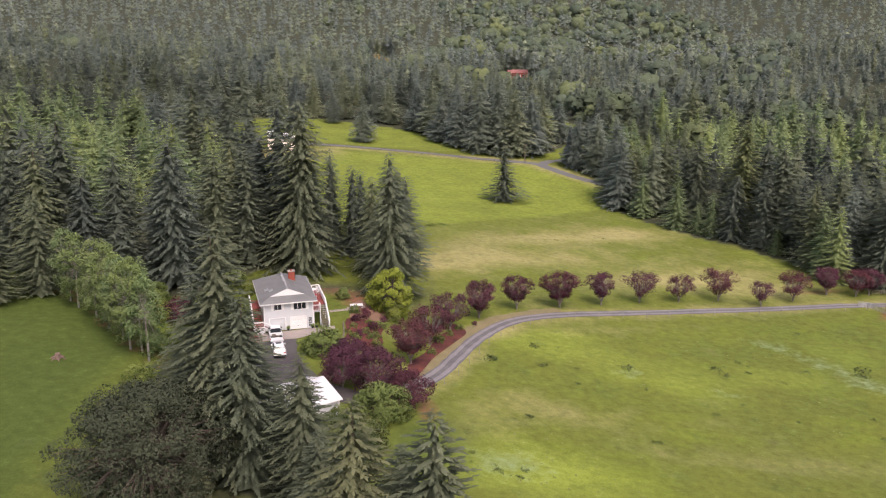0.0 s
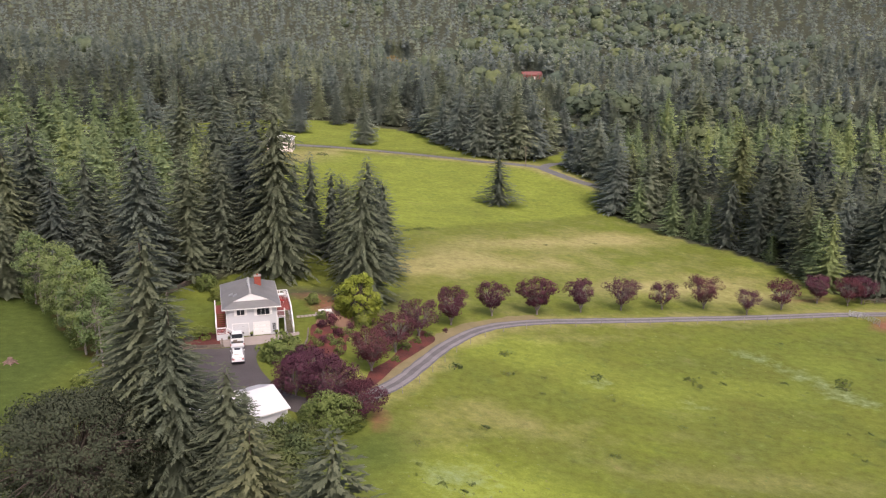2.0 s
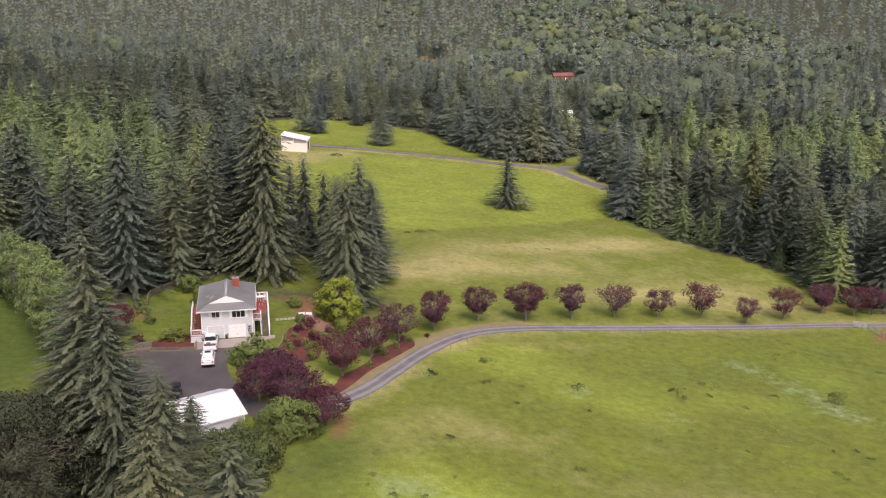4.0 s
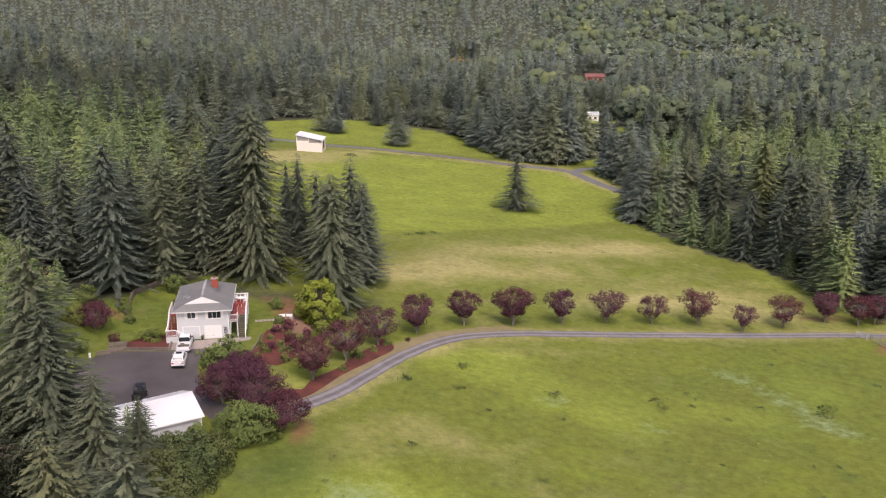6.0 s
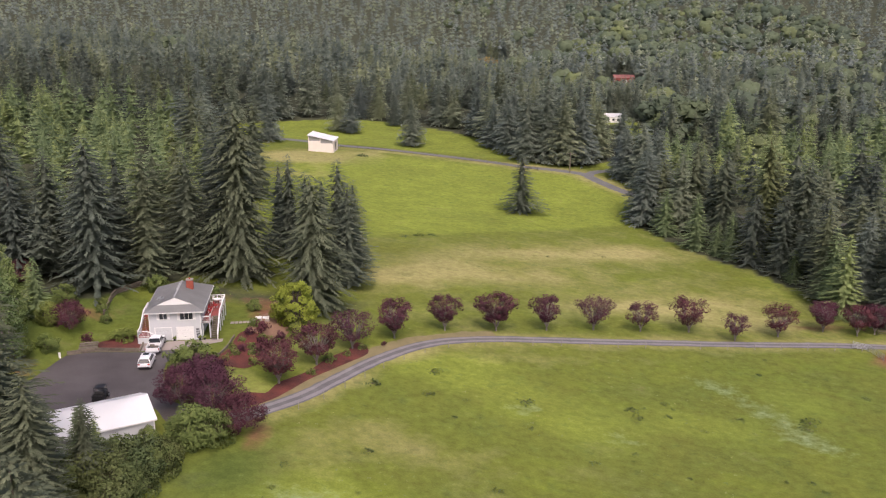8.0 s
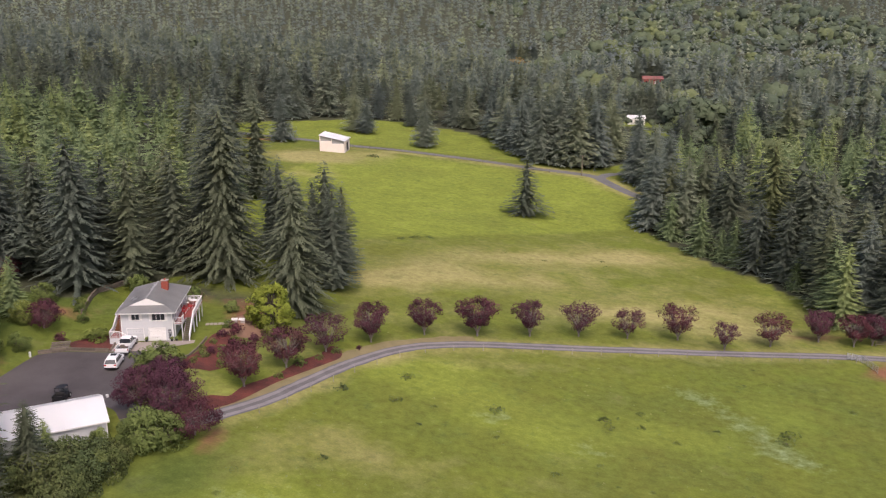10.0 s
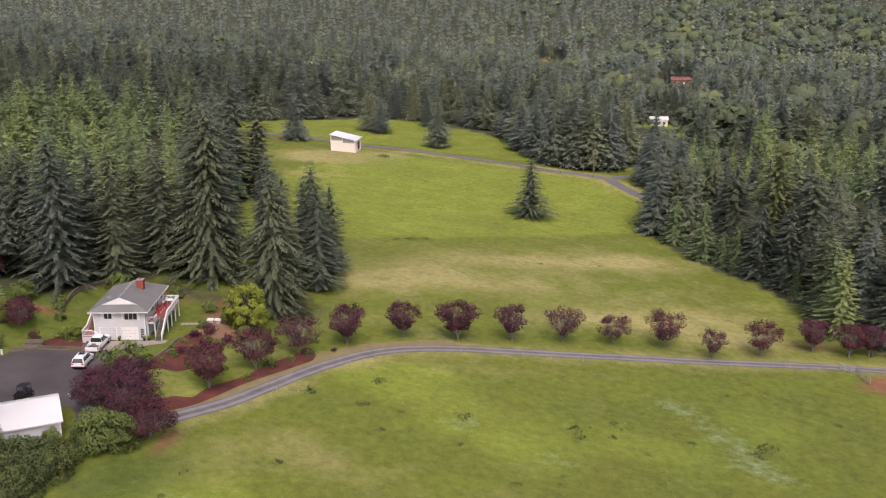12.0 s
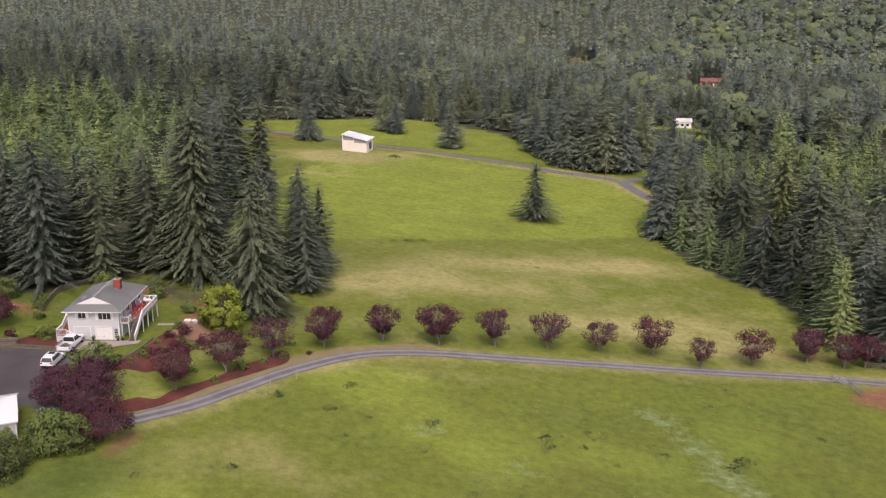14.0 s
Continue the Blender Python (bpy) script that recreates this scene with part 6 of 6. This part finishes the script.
# ---- shed below the yard ----
def gable_shed(m, length, width, h, rise, label, wall_mat, roof_mat, over=.35, doors=()):
    """A long shed: x along the ridge, y across. Doors: (x0, x1, height) in the back wall."""
    s = thing("shed", label, "shed", m)
    part("wall", boxes((0, length, 0, .12, -.8, h)), wall_mat, s)
    part("wall", wall_with_openings(length, -.8, h, .12, [(a, b, 0, c) for a, b, c in doors]), wall_mat, s, "", pose(0, width - .12, 0))
    for x in (0, length - .12):
        bm = bmesh.new()
        pts = [(0.12, -.8), (width - .12, -.8), (width - .12, h), (width / 2, h + rise - .05), (0.12, h)]
        a = [bm.verts.new((x, p[0], p[1])) for p in pts]
        b = [bm.verts.new((x + .12, p[0], p[1])) for p in pts]
        bm.faces.new(a)
        bm.faces.new(b[::-1])
        for i in range(5):
            bm.faces.new((a[i], b[i], b[(i + 1) % 5], a[(i + 1) % 5]))
        part("gable_wall", bm, wall_mat, s)
    slope = rise / (width / 2)
    for side in (0, 1):
        y_e = -over if side == 0 else width + over
        z_e = h - over * slope
        bm = bmesh.new()
        q = [(-over, y_e, z_e), (length + over, y_e, z_e), (length + over, width / 2, h + rise), (-over, width / 2, h + rise)]
        f = bm.faces.new([bm.verts.new(p) for p in q])
        bmesh.ops.solidify(bm, geom=[f], thickness=.07)
        rf = part("roof", bm, roof_mat, s)
        n = int(length / .9)
        for k in range(n + 1):
            x = -over + .03 + k * (length + 2 * over - .06) / n
            part("roof_seam", beam(bmesh.new(), (x, y_e, z_e + .008), (x, width / 2, h + rise + .008), .02, .008), roof_mat, rf)
        part("fascia", beam(bmesh.new(), (-over, y_e, z_e - .08), (length + over, y_e, z_e - .08), .05, .16), WHITE, rf)
    for x in (0, length):
        for y in (0, width):
            part("corner_trim", boxes((x - .07, x + .07, y - .07, y + .07, -.8, h - .12)), WHITE, s)
    for a, b, c in doors:
        d = part("roller_door", boxes((a, b, width - .1, width - .04, 0, c)), WHITE, s)
        for k in range(6):
            part("slat", boxes((a + .02, b - .02, width - .04, width - .02, c * k / 6 + .02, c * (k + 1) / 6 - .02)), WHITE, d)
    return s


SHED_X, SHED_Y, SHED_TURN = -22.0, 103.9, 39.0
gable_shed(pose(SHED_X, SHED_Y, PAD, 0, 0, SHED_TURN), 11.4, 8.0, 2.6, 1.45, "long grey shed with a bright white metal roof", SIDING, ROOF_METAL, doors=((1.2, 3.6, 2.1), (4.6, 7.0, 2.1)))


# ---- far buildings, pole, fences, gate ----
def build_barn():
    m = pose(-61, 331.6, gz(-57, 334) - .1, 0, 0, 4)
    b = thing("barn", "cream metal-sided pole barn with a sloping white roof", "barn", m)
    W, D, hl, hr = 8.6, 8.2, 5.9, 4.1
    zt = lambda x: hl + (hr - hl) * x / W
    bm = bmesh.new()
    for x0, x1, z1 in ((0, W * .48, 3.9), (W * .48, W, 3.1)):
        box(bm, x0, x1, 0, .15, -.6, z1)
    part("wall", bm, CREAM, b)
    # grey tone of the front sheet paints the shaded gap under the roof
    for y, t in ((.2, .1), (D - .15, .15)):
        bm = bmesh.new()
        a = [bm.verts.new((x, y, z)) for x, z in ((0, -.6), (W, -.6), (W, hr), (0, hl))]
        c = [bm.verts.new((v.co.x, y + t, v.co.z)) for v in a]
        bm.faces.new(a)
        bm.faces.new(c[::-1])
        for i in range(4):
            bm.faces.new((a[i], c[i], c[(i + 1) % 4], a[(i + 1) % 4]))
        part("inner_wall", bm, ROOF, b, "grey sheets set back under the roof, toned like shade")
    part("wall", boxes((0, .15, .15, D - .15, -.6, hl - .05)), CREAM, b)
    part("wall", wall_with_openings(D - .3, -.6, hr - .05, .15, [(3.2, 6.4, 0, 3.0)]), CREAM, b, "", pose(W, .15, 0, 0, 0, 90))
    part("floor_slab", boxes((.2, W - .2, .3, D - .2, -.3, .05)), CONCRETE, b)
    bm = bmesh.new()
    q = [(-.4, -.5, zt(-.4)), (W + .4, -.5, zt(W + .4)), (W + .4, D + .4, zt(W + .4)), (-.4, D + .4, zt(-.4))]
    f = bm.faces.new([bm.verts.new(p) for p in q])
    bmesh.ops.solidify(bm, geom=[f], thickness=.12)
    rf = part("roof", bm, ROOF_METAL, b)
    for k in range(12):
        y = -.45 + k * (D + .8) / 11
        part("roof_seam", beam(bmesh.new(), (-.4, y, zt(-.4) + .09), (W + .4, y, zt(W + .4) + .09), .06, .04), ROOF_METAL, rf)
    for x in (0, W * .48, W):
        part("post", boxes((x - .1, x + .1, -.08, .0, -.6, zt(x) - .1)), CREAM, b)


def far_house(x, y, turn, L, W, h, rise, wall_mat, roof_mat, label):
    s = thing("house", label, "house", pose(x, y, gz(x, y) + .05, 0, 0, turn))
    holes = [(L * k, L * k + 1.2, 1.0, 2.1) for k in (.12, .42, .72)]
    part("wall", wall_with_openings(L, -1, h, .2, holes), wall_mat, s)
    part("wall", boxes((0, L, W - .2, W, -1, h)), wall_mat, s)
    for k in (.12, .42, .72):
        w = part("window", boxes((L * k, L * k + 1.2, .08, .1, 1.0, 2.1)), GLASS, s)
        part("sill", boxes((L * k - .1, L * k + 1.3, -.06, .08, .92, 1.0)), WHITE, w)
    for xx in (0, L - .2):
        bm = bmesh.new()
        pts = [(.2, -1), (W - .2, -1), (W - .2, h), (W / 2, h + rise - .06), (.2, h)]
        a = [bm.verts.new((xx, p[0], p[1])) for p in pts]
        b = [bm.verts.new((xx + .2, p[0], p[1])) for p in pts]
        bm.faces.new(a)
        bm.faces.new(b[::-1])
        for i in range(5):
            bm.faces.new((a[i], b[i], b[(i + 1) % 5], a[(i + 1) % 5]))
        part("gable_wall", bm, wall_mat, s)
    for ye in (-.4, W + .4):
        bm = bmesh.new()
        ze = h - .4 * rise / (W / 2)
        f = bm.faces.new([bm.verts.new(p) for p in ((-.4, ye, ze), (L + .4, ye, ze), (L + .4, W / 2, h + rise), (-.4, W / 2, h + rise))])
        bmesh.ops.solidify(bm, geom=[f], thickness=.12)
        part("roof", bm, roof_mat, s)
    part("door", boxes((L * .58, L * .58 + .95, -.03, 0, 0, 2.05)), WHITE, s)


build_barn()
far_house(41.6, 509, 6, 8.4, 6, 3.2, 1.3, WHITE, ROOF_METAL, "white single-storey house half hidden by firs")
far_house(48, 709, 6, 14, 8, 3.6, 1.8, BARN_RED, FADED_RED, "distant red barn with a faded red roof")


def utility_pole(x, y, h):
    p = thing("utility_pole", "weathered wooden utility pole beside the lane", "utility pole", pose(x, y, gz(x, y)))
    part("pole", rod(bmesh.new(), (0, 0, -.5), (0, 0, h), .17, .12, 10), TIMBER, p)
    part("crossarm", beam(bmesh.new(), (-.9, 0, h - .5), (.9, 0, h - .5), .1, .12), TIMBER, p)
    for xx in (-.8, 0, .8):
        part("insulator", rod(bmesh.new(), (xx, 0, h - .44), (xx, 0, h - .22), .05, .04, 8), GALV, p)


utility_pole(29.2, 341.2 - 3.2, 7.2)


def post_fence(points, gap, label, mat, h=1.25, rails=0, r=.05, name="fence"):
    f = thing(name, label, "fence")
    line = smooth_line(points, 0.5)
    d = np.concatenate([[0], np.cumsum(np.linalg.norm(np.diff(line, axis=0), axis=1))])
    spots = [(float(np.interp(s, d, line[:, 0])), float(np.interp(s, d, line[:, 1]))) for s in np.arange(0, d[-1], gap)]
    me = bpy.data.meshes.new("post")
    bm = rod(bmesh.new(), (0, 0, -.3), (0, 0, h), r, r * .9, 6)
    bm.to_mesh(me)
    bm.free()
    me.materials.append(mat)
    for x, y in spots:
        part("post", me, mat, f, "", pose(x, y, gz(x, y)))
    for (a, b), (c, e) in zip(spots[:-1], spots[1:]):
        for k in range(rails):
            z = h * (.35 + .5 * k / max(1, rails - 1)) if rails > 1 else h * .85
            part("rail", beam(bmesh.new(), (a, b, gz(a, b) + z), (c, e, gz(c, e) + z), .04, .09), mat, f)
    return f


side = [(x + 2.5 * c, y + 2.5 * s) for (x, y), c, s in zip(DRIVE[3:19], [.8, .85, .9, .92, .92, .9, .85, .75, .62, .5, .42, .4, .38, .35, .33, .3], [-.6, -.5, -.42, -.4, -.4, -.45, -.55, -.66, -.78, -.86, -.9, -.92, -.93, -.94, -.95, -.95])]
post_fence(side, 5.2, "slim weathered fence posts along the driveway", PALE_BARK, 1.1, 0, .05)
lane_side = [(x, y - 3.6) for x, y in LANE[2:8]]
post_fence(lane_side, 6.0, "wooden field fence along the far lane", TIMBER, 1.2, 2, .07)
post_fence([(93, 197.2), (100, 199), (112, 201)], 2.5, "weathered rail fence at the wood's edge", TIMBER, 1.3, 3, .06)


def field_gate(a, b, label):
    g = thing("field_gate", label, "gate")
    a, b = Vector((*a, gz(*a))), Vector((*b, gz(*b)))
    for k in range(5):
        z = Vector((0, 0, .3 + k * .25))
        part("bar", rod(bmesh.new(), a + z, b + z, .035), GALV, g)
    for u in (0, .33, .66, 1):
        p = a.lerp(b, u)
        part("upright", rod(bmesh.new(), p + Vector((0, 0, .05)), p + Vector((0, 0, 1.35)), .045), GALV, g)


field_gate((86.2, 188.0), (88.6, 187.2), "galvanised pipe gate at the field corner")
field_gate((88.7, 187.0), (90.2, 182.6), "galvanised pipe gate standing open beside bare ground")


def timber_wall(points, h, label):
    w = thing("timber_wall", label, "retaining wall")
    n = max(2, round(h / .2))
    for (ax, ay), (bx, by) in zip(points[:-1], points[1:]):
        L = math.hypot(bx - ax, by - ay)
        q = max(1, round(L / 2.4))
        for i in range(q):
            p, r = (ax + (bx - ax) * i / q, ay + (by - ay) * i / q), (ax + (bx - ax) * (i + .97) / q, ay + (by - ay) * (i + .97) / q)
            z0 = min(gz(*p), gz(*r))
            for k in range(n):
                part("log", beam(bmesh.new(), (*p, z0 + .08 + k * .2), (*r, z0 + .08 + k * .2 + .0), .22, .185), TIMBER, w)


timber_wall([(-37.6, 133.6), (-34.2, 135.6), (-27.7, 136.5)], .55, "weathered timber retaining wall along the parking yard")
timber_wall([(-27.6, 136.6), (-28.5, 139.6)], .4, "short timber edging beside the mulch bed")
timber_wall([(-40, 149.2), (-41.9, 155.5), (-42.4, 158.2), (-41.7, 161.3), (-40, 166.4)], 1.0, "dark log retaining wall round the back lawn")
timber_wall([(-17.3, 133.6), (-15.4, 137.2), (-15.4, 140), (-16, 144.6)], .3, "curved timber edging of the garden bed")

st = thing("garden_steps", "weathered timber steps up from the parking yard", "steps")
for k in range(4):
    part("step", beam(bmesh.new(), (-36.6 - .12 * k, 134.9 + .45 * k, PAD + .15 + .2 * k), (-34.2 - .12 * k, 136.1 + .45 * k, PAD + .15 + .2 * k), .42, .18), TIMBER, st)

pile = thing("paving_stack", "stack of pale paving slabs lying on bare earth", "paving stack")
for k, (x, y, w, d, mat) in enumerate(((-15.2, 153.2, 1.0, .8, WHITE), (-14.1, 153.6, 1.0, .8, WHITE), (-15.6, 151.9, .9, .6, CONCRETE), (-14.6, 152.1, .8, .6, CONCRETE), (-13.5, 152.6, .7, .6, CONCRETE))):
    part("slab", soft_box(-w / 2, w / 2, -d / 2, d / 2, -.2, .16 - .02 * (k % 3), .02), mat, pile, "", pose(x, y, gz(x, y) + .06, 0, 0, 15))

path = thing("garden_path", "pale paved path from deck to side yard", "path")
for k in range(7):
    x, y = -18.6 + .62 * k, 150.4 + .2 * k
    part("paver", soft_box(-.28, .28, -.45, .45, -.1, .07, .02), CONCRETE, path, "", pose(x, y, gz(x, y), 0, 0, 15 + 4 * (k % 3)))

for x, y, r, h, text in ((-19.5, 121.8, .18, .35, "small white bucket standing on the asphalt"), (-37.9, 132.2, .17, .8, "white plastic barrel beside the retaining wall")):
    b = thing("bucket", text, "bucket", pose(x, y, gz(x, y) + .05))
    part("body", rod(bmesh.new(), (0, 0, 0), (0, 0, h), r * .9, r, 14), WHITE, b)
    part("rim", rod(bmesh.new(), (0, 0, h), (0, 0, h + .03), r * 1.08, r * 1.08, 14), WHITE, b)

stump = thing("tree_stump", "weathered pale stump with root snags in the pasture", "tree stump", pose(-52.5, 121.4, gz(-52.5, 121.4)))
part("bole", rod(bmesh.new(), (0, 0, -.3), (0.1, 0, .8), .55, .34, 11), OLD_WOOD, stump)
for k in range(6):
    a = k * 1.05
    part("root", rod(bmesh.new(), (.4 * math.cos(a), .4 * math.sin(a), .35), (1.25 * math.cos(a), 1.25 * math.sin(a), -.12), .14, .05, 6), OLD_WOOD, stump)
